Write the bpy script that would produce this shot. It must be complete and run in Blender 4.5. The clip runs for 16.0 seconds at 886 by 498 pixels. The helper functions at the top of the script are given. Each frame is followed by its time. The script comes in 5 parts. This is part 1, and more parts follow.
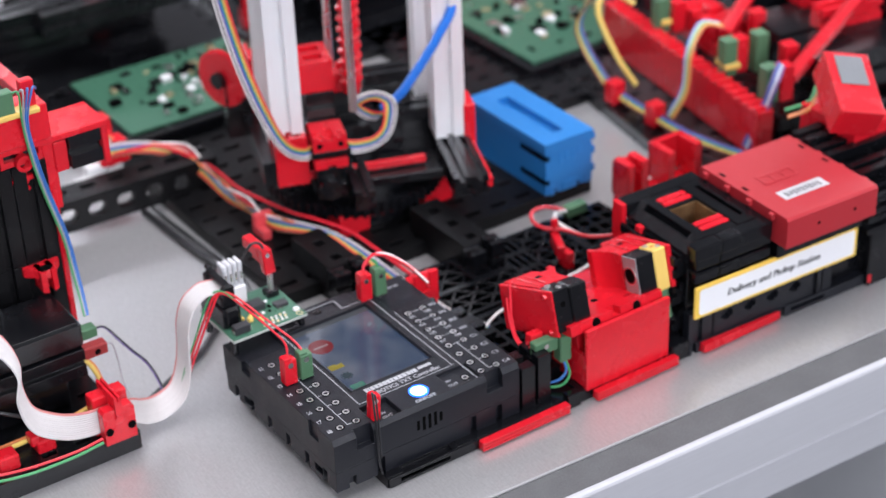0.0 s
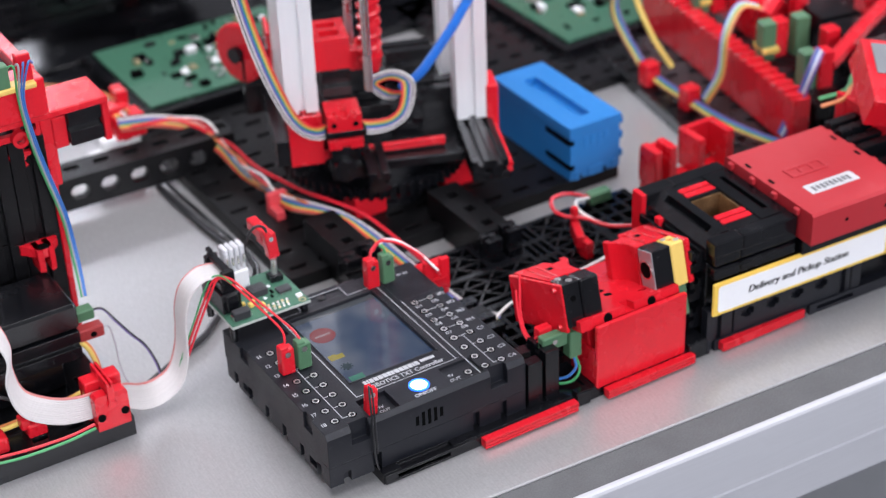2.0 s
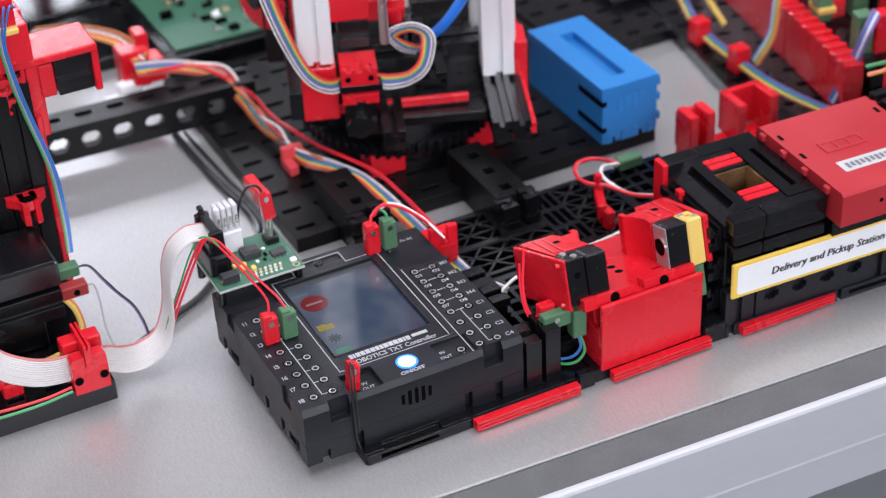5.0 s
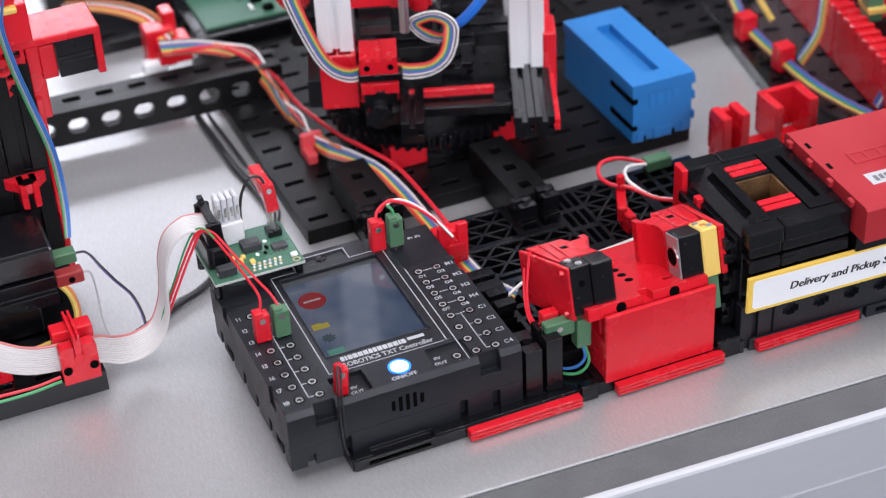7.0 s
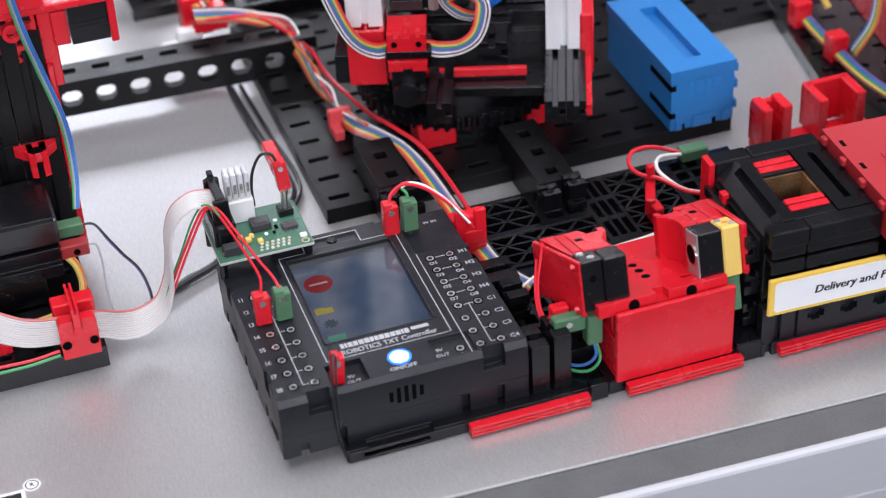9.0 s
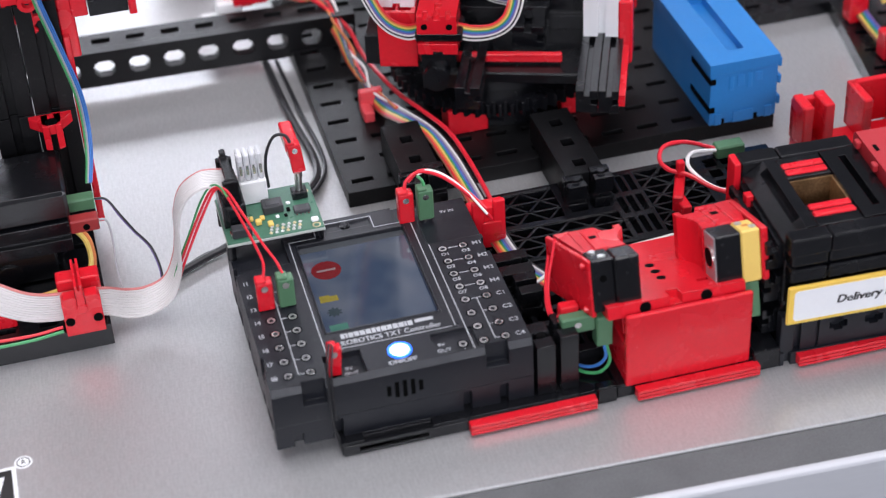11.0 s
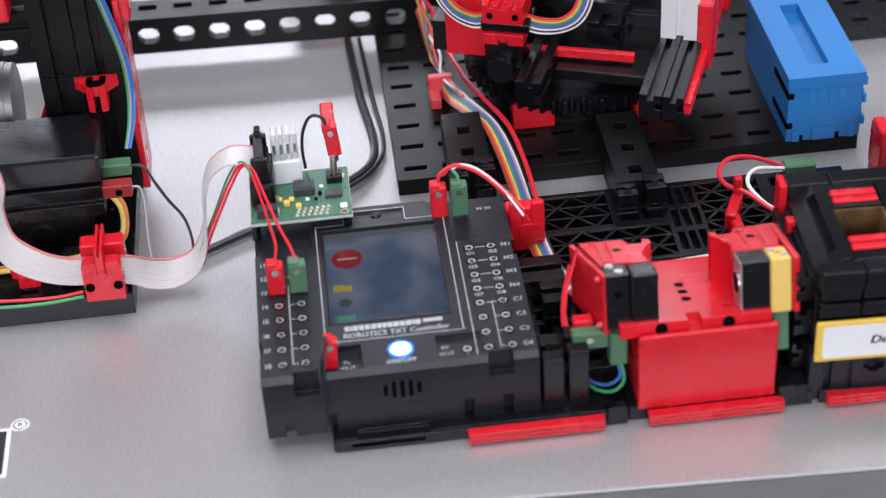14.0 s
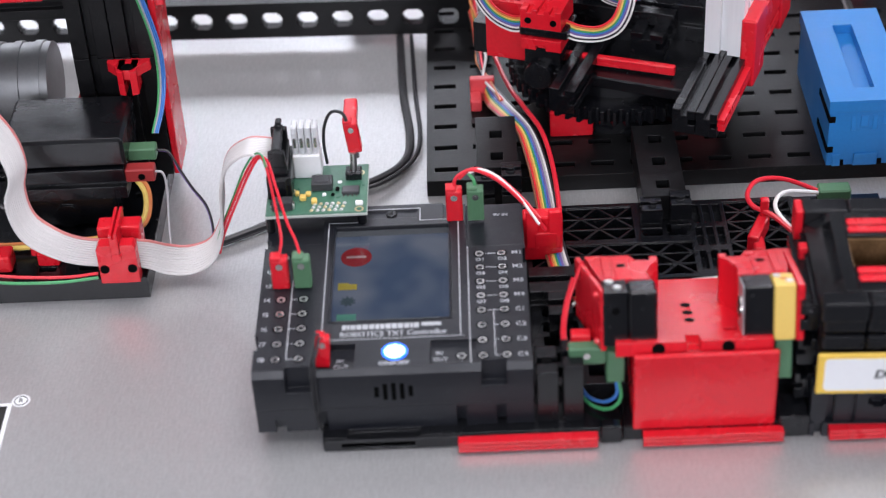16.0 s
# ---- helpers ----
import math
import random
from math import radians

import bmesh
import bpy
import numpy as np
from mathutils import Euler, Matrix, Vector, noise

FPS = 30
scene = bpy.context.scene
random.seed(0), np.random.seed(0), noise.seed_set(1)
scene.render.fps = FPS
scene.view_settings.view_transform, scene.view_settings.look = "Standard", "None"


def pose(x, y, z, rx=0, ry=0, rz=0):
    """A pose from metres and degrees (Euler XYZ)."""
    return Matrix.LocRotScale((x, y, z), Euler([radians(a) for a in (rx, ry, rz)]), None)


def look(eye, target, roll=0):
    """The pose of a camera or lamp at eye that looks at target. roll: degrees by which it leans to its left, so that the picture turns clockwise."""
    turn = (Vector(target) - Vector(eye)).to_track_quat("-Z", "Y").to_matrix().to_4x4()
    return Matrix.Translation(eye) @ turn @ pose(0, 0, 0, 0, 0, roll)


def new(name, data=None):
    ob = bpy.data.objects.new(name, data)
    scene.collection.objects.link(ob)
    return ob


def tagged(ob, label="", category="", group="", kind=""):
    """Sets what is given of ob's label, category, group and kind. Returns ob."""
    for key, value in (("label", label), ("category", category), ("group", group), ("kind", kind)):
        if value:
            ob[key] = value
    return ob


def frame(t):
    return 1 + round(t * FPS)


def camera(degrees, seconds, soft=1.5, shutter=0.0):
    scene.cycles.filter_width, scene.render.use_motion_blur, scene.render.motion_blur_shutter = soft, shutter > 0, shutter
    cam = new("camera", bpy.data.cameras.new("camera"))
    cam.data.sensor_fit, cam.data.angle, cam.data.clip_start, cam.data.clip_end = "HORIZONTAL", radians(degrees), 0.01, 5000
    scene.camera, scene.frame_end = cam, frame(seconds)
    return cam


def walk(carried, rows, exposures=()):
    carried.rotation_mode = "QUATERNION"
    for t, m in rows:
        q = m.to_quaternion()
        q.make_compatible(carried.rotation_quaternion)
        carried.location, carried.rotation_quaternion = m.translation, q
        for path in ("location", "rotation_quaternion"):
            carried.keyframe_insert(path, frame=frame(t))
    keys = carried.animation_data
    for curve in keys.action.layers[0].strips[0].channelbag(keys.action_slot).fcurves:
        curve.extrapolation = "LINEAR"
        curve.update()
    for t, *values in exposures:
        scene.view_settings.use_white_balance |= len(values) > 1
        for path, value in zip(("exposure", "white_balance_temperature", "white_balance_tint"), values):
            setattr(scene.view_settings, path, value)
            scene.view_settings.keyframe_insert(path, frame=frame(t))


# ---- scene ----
cam = camera(27.2, 16.0, soft=1.2)
PATH = [
    (0, (-0.322, -0.548, 0.461), (0.621, 0.882, -0.571), -2.3),
    (0.5, (-0.313, -0.546, 0.459), (0.613, 0.891, -0.579), -2.3),
    (1, (-0.302, -0.544, 0.459), (0.601, 0.9, -0.59), -2.3),
    (1.5, (-0.292, -0.542, 0.457), (0.589, 0.91, -0.598), -2.4),
    (2, (-0.282, -0.54, 0.455), (0.577, 0.92, -0.609), -2.4),
    (2.5, (-0.271, -0.538, 0.452), (0.565, 0.93, -0.619), -2.5),
    (3, (-0.261, -0.535, 0.451), (0.551, 0.936, -0.633), -2.6),
    (3.5, (-0.25, -0.533, 0.449), (0.54, 0.944, -0.644), -2.6),
    (4, (-0.239, -0.531, 0.447), (0.524, 0.953, -0.655), -2.8),
    (6.5, (-0.181, -0.521, 0.438), (0.452, 0.993, -0.705), -3.1),
    (7, (-0.169, -0.519, 0.437), (0.429, 1.008, -0.708), -3.2),
    (7.5, (-0.158, -0.517, 0.435), (0.409, 1.021, -0.712), -3.2),
    (8, (-0.146, -0.514, 0.432), (0.39, 1.029, -0.722), -3.3),
    (8.5, (-0.137, -0.513, 0.43), (0.375, 1.034, -0.731), -3.3),
    (9, (-0.128, -0.51, 0.429), (0.352, 1.039, -0.742), -3.3),
    (11.5, (-0.077, -0.5, 0.421), (0.245, 1.072, -0.773), -3.5),
    (12, (-0.064, -0.498, 0.419), (0.216, 1.081, -0.776), -3.6),
    (12.5, (-0.052, -0.497, 0.417), (0.19, 1.088, -0.779), -3.6),
    (13, (-0.04, -0.495, 0.415), (0.16, 1.094, -0.782), -3.6),
    (13.5, (-0.03, -0.493, 0.414), (0.126, 1.098, -0.788), -3.6),
    (14, (-0.016, -0.492, 0.412), (0.098, 1.103, -0.79), -3.6),
    (14.5, (-0.004, -0.491, 0.412), (0.078, 1.104, -0.792), -3.5),
    (15, (0.009, -0.489, 0.412), (0.05, 1.107, -0.794), -3.6),
    (15.5, (0.02, -0.488, 0.41), (0.018, 1.111, -0.792), -3.5),
    (16, (0.031, -0.488, 0.408), (-0.014, 1.113, -0.789), -3.4),
]
walk(cam, [(t, look(eye, target, roll)) for t, eye, target, roll in PATH],
     exposures=[(0.0, 0.2, 6200, 16), (4.0, 0.12, 6200, 16), (8.0, 0.02, 6200, 16), (16.0, -0.04, 6200, 16)])

# ---- depth of field: moderately open lens set on the controller ----
cam.data.dof.use_dof = True
cam.data.dof.focus_distance = 0.685
cam.data.dof.aperture_fstop = 10.5

# ---- world and lights ----
world = bpy.data.worlds.new("room_air")
scene.world = world
world.use_nodes = True
world.node_tree.nodes["Background"].inputs[0].default_value = (0.95, 0.97, 1.0, 1)
world.node_tree.nodes["Background"].inputs[1].default_value = 0.04


def area_lamp(name, m, sx, sy, watts, colour):
    data = bpy.data.lights.new(name, "AREA")
    data.shape, data.size, data.size_y, data.energy, data.color = "RECTANGLE", sx, sy, watts, colour
    ob = new(name, data)
    ob.matrix_world = m
    return ob


# bright source behind the table, known only by its reflection in the steel
area_lamp("window_light", look((-0.15, 2.95, 1.08), (-0.1, 0, 0.0)), 1.9, 0.75, 42, (0.93, 0.96, 1.0))
# added from the right, out of view, to brighten the table there
area_lamp("window_light", look((3.35, 0.6, 1.2), (0.0, 0.4, 0.4)), 3.0, 1.4, 106, (0.94, 0.96, 1.0))
# added soft light from the camera side, out of view, for front faces
area_lamp("window_light", look((-0.2, -2.9, 1.3), (0.0, 0, 0.1)), 3.4, 1.2, 132, (0.96, 0.97, 1.0))
# unseen fill from above, added to lift the level faces
area_lamp("ceiling_light_panel", look((0.0, 0.1, 2.1), (0.0, 0.11, 0)), 2.0, 1.4, 48, (1.0, 0.98, 0.96))


# ---- materials ----
def nodes_of(name):
    mat = bpy.data.materials.new(name)
    mat.use_nodes = True
    nt = mat.node_tree
    return mat, nt, nt.nodes["Principled BSDF"], nt.links


def surface(name, colour, rough=0.4, metal=0.0, vary=0.12, scale=60.0, grain=900.0, bump=0.05, dust=0.0, coat=0.0, spec=0.5, stretch=None, edge=0.0):
    """A procedural surface: colour with stains and grain, roughness that varies, fine relief."""
    mat, nt, b, ln = nodes_of(name)
    N = nt.nodes.new
    tc = N("ShaderNodeTexCoord")
    mp = N("ShaderNodeMapping")
    if stretch:
        mp.inputs["Scale"].default_value = stretch
    ln.new(tc.outputs["Object"], mp.inputs[0])
    big, fine = N("ShaderNodeTexNoise"), N("ShaderNodeTexNoise")
    big.inputs["Scale"].default_value, fine.inputs["Scale"].default_value = scale, grain
    big.inputs["Detail"].default_value, fine.inputs["Detail"].default_value = 4, 2
    ln.new(mp.outputs[0], big.inputs["Vector"])
    ln.new(mp.outputs[0], fine.inputs["Vector"])
    info = N("ShaderNodeObjectInfo")
    add = N("ShaderNodeMath"); add.operation = "ADD"
    ln.new(big.outputs["Fac"], add.inputs[0])
    ln.new(fine.outputs["Fac"], add.inputs[1])
    add2 = N("ShaderNodeMath"); add2.operation = "MULTIPLY_ADD"
    ln.new(info.outputs["Random"], add2.inputs[0])
    add2.inputs[1].default_value = 0.5
    ln.new(add.outputs[0], add2.inputs[2])
    rng = N("ShaderNodeMapRange")
    rng.inputs["From Min"].default_value, rng.inputs["From Max"].default_value = 0.7, 1.8
    rng.inputs["To Min"].default_value, rng.inputs["To Max"].default_value = 1 - vary, 1 + vary
    ln.new(add2.outputs[0], rng.inputs[0])
    mul = N("ShaderNodeVectorMath"); mul.operation = "SCALE"
    mul.inputs[0].default_value = colour
    ln.new(rng.outputs[0], mul.inputs["Scale"])
    out = mul.outputs[0]
    if dust > 0:
        spk = N("ShaderNodeTexNoise"); spk.inputs["Scale"].default_value = 420; spk.inputs["Detail"].default_value = 5
        ln.new(tc.outputs["Object"], spk.inputs["Vector"])
        r2 = N("ShaderNodeMapRange")
        r2.inputs["From Min"].default_value, r2.inputs["From Max"].default_value = 0.62, 0.75
        r2.inputs["To Max"].default_value = dust
        ln.new(spk.outputs["Fac"], r2.inputs[0])
        mx = N("ShaderNodeMixRGB"); mx.inputs[2].default_value = (0.45, 0.44, 0.43, 1)
        ln.new(r2.outputs[0], mx.inputs[0]); ln.new(out, mx.inputs[1])
        out = mx.outputs[0]
    ln.new(out, b.inputs["Base Color"])
    rr = N("ShaderNodeMapRange")
    rr.inputs["From Min"].default_value, rr.inputs["From Max"].default_value = 0.3, 0.7
    rr.inputs["To Min"].default_value, rr.inputs["To Max"].default_value = max(0.02, rough - 0.07), min(1, rough + 0.09)
    ln.new(big.outputs["Fac"], rr.inputs[0])
    ln.new(rr.outputs[0], b.inputs["Roughness"])
    b.inputs["Metallic"].default_value = metal
    b.inputs["Specular IOR Level"].default_value = spec
    b.inputs["Coat Weight"].default_value = coat
    if bump:
        bp = N("ShaderNodeBump"); bp.inputs["Strength"].default_value = bump; bp.inputs["Distance"].default_value = 0.0004
        ln.new(fine.outputs["Fac"], bp.inputs["Height"])
        ln.new(bp.outputs[0], b.inputs["Normal"])
    if edge > 0 and bump > 0:
        # moulded edges are slightly rounded
        rd = N("ShaderNodeBevel"); rd.samples = 4
        rd.inputs["Radius"].default_value = edge
        ln.new(rd.outputs[0], bp.inputs["Normal"])
    return mat


def glowing(name, colour, strength):
    mat, nt, b, ln = nodes_of(name)
    b.inputs["Base Color"].default_value = (*colour, 1)
    b.inputs["Emission Color"].default_value = (*colour, 1)
    b.inputs["Emission Strength"].default_value = strength
    return mat


RED = surface("red_plastic", (0.61, 0.010, 0.020), 0.24, vary=0.10, bump=0.06, dust=0.03, edge=0.0005)
RED_MATT = surface("red_matt_plastic", (0.40, 0.018, 0.026), 0.48, vary=0.08, bump=0.12, grain=1800, edge=0.0005)
BLACK = surface("black_plastic", (0.0040, 0.0043, 0.0056), 0.22, vary=0.3, bump=0.12, dust=0.03, spec=0.40, edge=0.0005)
PLATE = surface("matt_black_plate_plastic", (0.0042, 0.0042, 0.0048), 0.36, vary=0.3, bump=0.2, grain=1600, dust=0.025, spec=0.2, edge=0.0005)
CASE = surface("anthracite_case_plastic", (0.0066, 0.0076, 0.0112), 0.38, vary=0.18, bump=0.22, grain=2200, dust=0.025, spec=0.37, edge=0.0005)
# for black parts; on uncut holes and slots it paints their shade
DARK = surface("black_parts_and_hole_shade", (0.0012, 0.0012, 0.0014), 0.7, bump=0.0, spec=0.05)
BLUE = surface("blue_plastic", (0.014, 0.17, 0.47), 0.45, vary=0.08, bump=0.06, edge=0.0005)
YELLOW = surface("yellow_plastic", (0.72, 0.50, 0.12), 0.45, vary=0.06)
LABEL_YELLOW = surface("yellow_sign_plastic", (0.78, 0.52, 0.08), 0.4, vary=0.05)
PAPER = surface("white_paper", (0.78, 0.79, 0.80), 0.55, vary=0.03, bump=0.04)
GREEN = surface("green_plug_plastic", (0.07, 0.165, 0.085), 0.45, vary=0.10)
PCB = surface("green_circuit_board", (0.046, 0.135, 0.085), 0.34, vary=0.25, scale=220, bump=0.05)
PCB_EDGE = surface("board_edge", (0.42, 0.46, 0.42), 0.5)
WHITE = surface("white_nylon", (0.78, 0.79, 0.79), 0.4, vary=0.04)
CLEAR = surface("milky_clear_nylon", (0.75, 0.76, 0.78), 0.25, vary=0.05)
CLEAR.node_tree.nodes["Principled BSDF"].inputs["Transmission Weight"].default_value = 0.18
RIBBON = surface("grey_ribbon_insulation", (0.54, 0.52, 0.51), 0.42, vary=0.06, bump=0.02)
METAL = surface("nickel_metal", (0.62, 0.61, 0.59), 0.25, metal=1.0, vary=0.1)
SOCKET = surface("bright_tin_socket", (0.60, 0.60, 0.59), 0.28, metal=0.8, vary=0.08)
BORE = surface("dull_socket_bore", (0.34, 0.34, 0.345), 0.4, metal=0.6, vary=0.2)
CHIP = surface("grey_chip_resin", (0.035, 0.036, 0.04), 0.45, vary=0.25, grain=1500)
BRASS = surface("gold_solder_pads", (0.62, 0.52, 0.32), 0.35, metal=0.8, vary=0.2)
COPPER = surface("copper_strip", (0.42, 0.25, 0.12), 0.4, metal=0.8, vary=0.5, scale=150)
ALU = surface("aluminium_profile", (0.84, 0.85, 0.86), 0.36, metal=0.3, vary=0.05, stretch=(1, 1, 0.06), bump=0.03)
EDGE_ALU = surface("anodised_table_edge", (0.50, 0.51, 0.535), 0.55, metal=0.3, vary=0.05, scale=12, stretch=(0.05, 1, 1), bump=0.02)
EDGE_DARK = surface("dark_grey_edge_insert", (0.115, 0.117, 0.12), 0.85, vary=0.25, grain=1400, bump=0.3, spec=0.12)
PRINT = surface("light_grey_print", (0.40, 0.41, 0.43), 0.5, bump=0)
INK = surface("black_ink", (0.012, 0.012, 0.012), 0.5, bump=0)
BLUE_TUBE = surface("blue_hose", (0.02, 0.16, 0.62), 0.32, vary=0.05, bump=0.02)
FLOOR = surface("grey_vinyl_floor", (0.12, 0.125, 0.13), 0.5, vary=0.12, scale=6, grain=80)
WALL = surface("grey_wall_paint", (0.24, 0.24, 0.245), 0.7, vary=0.03, scale=3, grain=100)
WIRE = {
    "red": surface("red_wire", (0.62, 0.015, 0.03), 0.35, bump=0.0),
    "green": surface("green_wire", (0.05, 0.28, 0.10), 0.38, bump=0.0),
    "black": surface("black_wire", (0.016, 0.016, 0.018), 0.38, bump=0.0),
    "white": surface("white_wire", (0.74, 0.72, 0.70), 0.38, bump=0.0),
    "grey": surface("grey_wire", (0.34, 0.33, 0.34), 0.38, bump=0.0),
    "violet": surface("violet_wire", (0.16, 0.10, 0.30), 0.38, bump=0.0),
    "blue": surface("blue_wire", (0.04, 0.15, 0.44), 0.38, bump=0.0),
    "yellow": surface("yellow_wire", (0.70, 0.50, 0.12), 0.38, bump=0.0),
    "orange": surface("orange_wire", (0.62, 0.20, 0.06), 0.38, bump=0.0),
    "brown": surface("brown_wire", (0.20, 0.075, 0.04), 0.38, bump=0.0),
}
WIRE_PINK = surface("faded_red_strand", (0.50, 0.16, 0.15), 0.42, bump=0.0)
LED = glowing("power_button_glow", (0.55, 0.80, 1.0), 2.6)
LED_RIM = glowing("power_button_rim_glow", (0.02, 0.16, 1.0), 1.6)
RAINBOW = ("brown", "red", "orange", "yellow", "green", "blue", "violet", "grey", "white", "black")


def screen_material():
    """A dark glossy display that shows a faint bluish picture."""
    mat, nt, b, ln = nodes_of("display_glass")
    b.inputs["Base Color"].default_value = (0.012, 0.018, 0.026, 1)
    b.inputs["Roughness"].default_value = 0.10
    b.inputs["Specular IOR Level"].default_value = 0.6
    N = nt.nodes.new
    tc, nz, rp = N("ShaderNodeTexCoord"), N("ShaderNodeTexNoise"), N("ShaderNodeValToRGB")
    nz.inputs["Scale"].default_value, nz.inputs["Detail"].default_value = 55, 1
    ln.new(tc.outputs["Object"], nz.inputs["Vector"]); ln.new(nz.outputs["Fac"], rp.inputs[0])
    rp.color_ramp.elements[0].position, rp.color_ramp.elements[0].color = 0.35, (0.14, 0.22, 0.42, 1)
    rp.color_ramp.elements[1].position, rp.color_ramp.elements[1].color = 0.65, (0.56, 0.60, 0.72, 1)
    ln.new(rp.outputs[0], b.inputs["Emission Color"])
    b.inputs["Emission Strength"].default_value = 0.145
    return mat


def table_material():
    """Brushed stainless steel: fine streaks along the table, faint smudges."""
    mat, nt, b, ln = nodes_of("brushed_steel_sheet")
    N = nt.nodes.new
    tc = N("ShaderNodeTexCoord")
    mp = N("ShaderNodeMapping"); mp.inputs["Scale"].default_value = (1, 0.12, 1)
    ln.new(tc.outputs["Object"], mp.inputs[0])
    streak = N("ShaderNodeTexNoise"); streak.inputs["Scale"].default_value = 1500; streak.inputs["Detail"].default_value = 3
    ln.new(mp.outputs[0], streak.inputs["Vector"])
    speck = N("ShaderNodeTexNoise"); speck.inputs["Scale"].default_value = 900; speck.inputs["Detail"].default_value = 4
    ln.new(tc.outputs["Object"], speck.inputs["Vector"])
    blot = N("ShaderNodeTexNoise"); blot.inputs["Scale"].default_value = 9; blot.inputs["Detail"].default_value = 5
    ln.new(tc.outputs["Object"], blot.inputs["Vector"])
    s = N("ShaderNodeMath"); s.operation = "ADD"
    ln.new(streak.outputs["Fac"], s.inputs[0]); ln.new(speck.outputs["Fac"], s.inputs[1])
    r = N("ShaderNodeMapRange")
    r.inputs["From Min"].default_value, r.inputs["From Max"].default_value = 0.78, 1.22
    r.inputs["To Min"].default_value, r.inputs["To Max"].default_value = 0.47, 0.54
    ln.new(s.outputs[0], r.inputs[0])
    c = N("ShaderNodeCombineColor")
    for i in range(3):
        ln.new(r.outputs[0], c.inputs[i])
    ln.new(c.outputs[0], b.inputs["Base Color"])
    b.inputs["Metallic"].default_value = 0.56
    rr = N("ShaderNodeMapRange")
    rr.inputs["From Min"].default_value, rr.inputs["From Max"].default_value = 0.3, 0.7
    rr.inputs["To Min"].default_value, rr.inputs["To Max"].default_value = 0.28, 0.36
    ln.new(blot.outputs["Fac"], rr.inputs[0]); ln.new(rr.outputs[0], b.inputs["Roughness"])
    b.inputs["Anisotropic"].default_value = 0.5
    bp = N("ShaderNodeBump"); bp.inputs["Strength"].default_value = 0.10; bp.inputs["Distance"].default_value = 0.0002
    ln.new(s.outputs[0], bp.inputs["Height"]); ln.new(bp.outputs[0], b.inputs["Normal"])
    return mat


SCREEN, STEEL = screen_material(), table_material()
MM = 0.001


# ---- mesh helpers, all in millimetres ----
def bm_new():
    return bmesh.new()


def part(name, bm, material, parent=None, label="", smooth=False, m=None):
    """Link a bmesh, made in millimetres, as one mesh object."""
    me = bpy.data.meshes.new(name)
    bm.transform(Matrix.Scale(MM, 4) if m is None else Matrix.Scale(MM, 4) @ m)
    bm.to_mesh(me)
    bm.free()
    me.materials.append(material)
    if smooth:
        me.polygons.foreach_set("use_smooth", [True] * len(me.polygons))
        me.set_sharp_from_angle(angle=radians(40))
    ob = new(name, me)
    if parent:
        ob.parent = parent
    if label:
        ob["label"] = label
    return ob


def thing(name, label, category, group="", at=(0, 0, 0), turn=0.0):
    """An empty at the base of a thing, which carries its parts."""
    ob = new(name)
    ob.empty_display_size = 0.01
    ob.matrix_basis = pose(at[0] * MM, at[1] * MM, at[2] * MM, 0, 0, turn)
    return tagged(ob, label, category, group)


def box(bm, x0, x1, y0, y1, z0, z1, bev=0.35, m=None):
    """A block with softened edges."""
    v = bmesh.ops.create_cube(bm, size=1.0)["verts"]
    mm = Matrix.Translation(((x0 + x1) / 2, (y0 + y1) / 2, (z0 + z1) / 2)) @ Matrix.Diagonal((abs(x1 - x0), abs(y1 - y0), abs(z1 - z0), 1))
    bmesh.ops.transform(bm, matrix=mm, verts=v)
    if bev:
        edges = list({e for q in v for e in q.link_edges})
        got = bmesh.ops.bevel(bm, geom=edges, offset=bev, segments=1, affect="EDGES", profile=0.5, clamp_overlap=True)
        v = list({q for f in got["faces"] for q in f.verts} | {q for q in v if q.is_valid})
        v = list(set(v) | {q for p in list(v) for e in p.link_edges for q in e.verts})
    if m is not None:
        bmesh.ops.transform(bm, matrix=m, verts=v)
    return bm


def cyl(bm, p, q, r, seg=18, r2=None):
    """A cylinder or cone from p to q."""
    p, q = Vector(p), Vector(q)
    d = q - p
    m = Matrix.Translation((p + q) / 2) @ d.to_track_quat("Z", "Y").to_matrix().to_4x4()
    bmesh.ops.create_cone(bm, cap_ends=True, segments=seg, radius1=r, radius2=r if r2 is None else r2, depth=d.length, matrix=m)
    return bm


def prism(bm, poly, z0, z1, m=None):
    """A straight prism on a plan given as a list of corners, counter-clockwise."""
    lo = [bm.verts.new((x, y, z0)) for x, y in poly]
    hi = [bm.verts.new((x, y, z1)) for x, y in poly]
    n = len(poly)
    bm.faces.new(hi)
    bm.faces.new(lo[::-1])
    for i in range(n):
        j = (i + 1) % n
        bm.faces.new((lo[i], lo[j], hi[j], hi[i]))
    if m is not None:
        bmesh.ops.transform(bm, matrix=m, verts=lo + hi)
    return bm


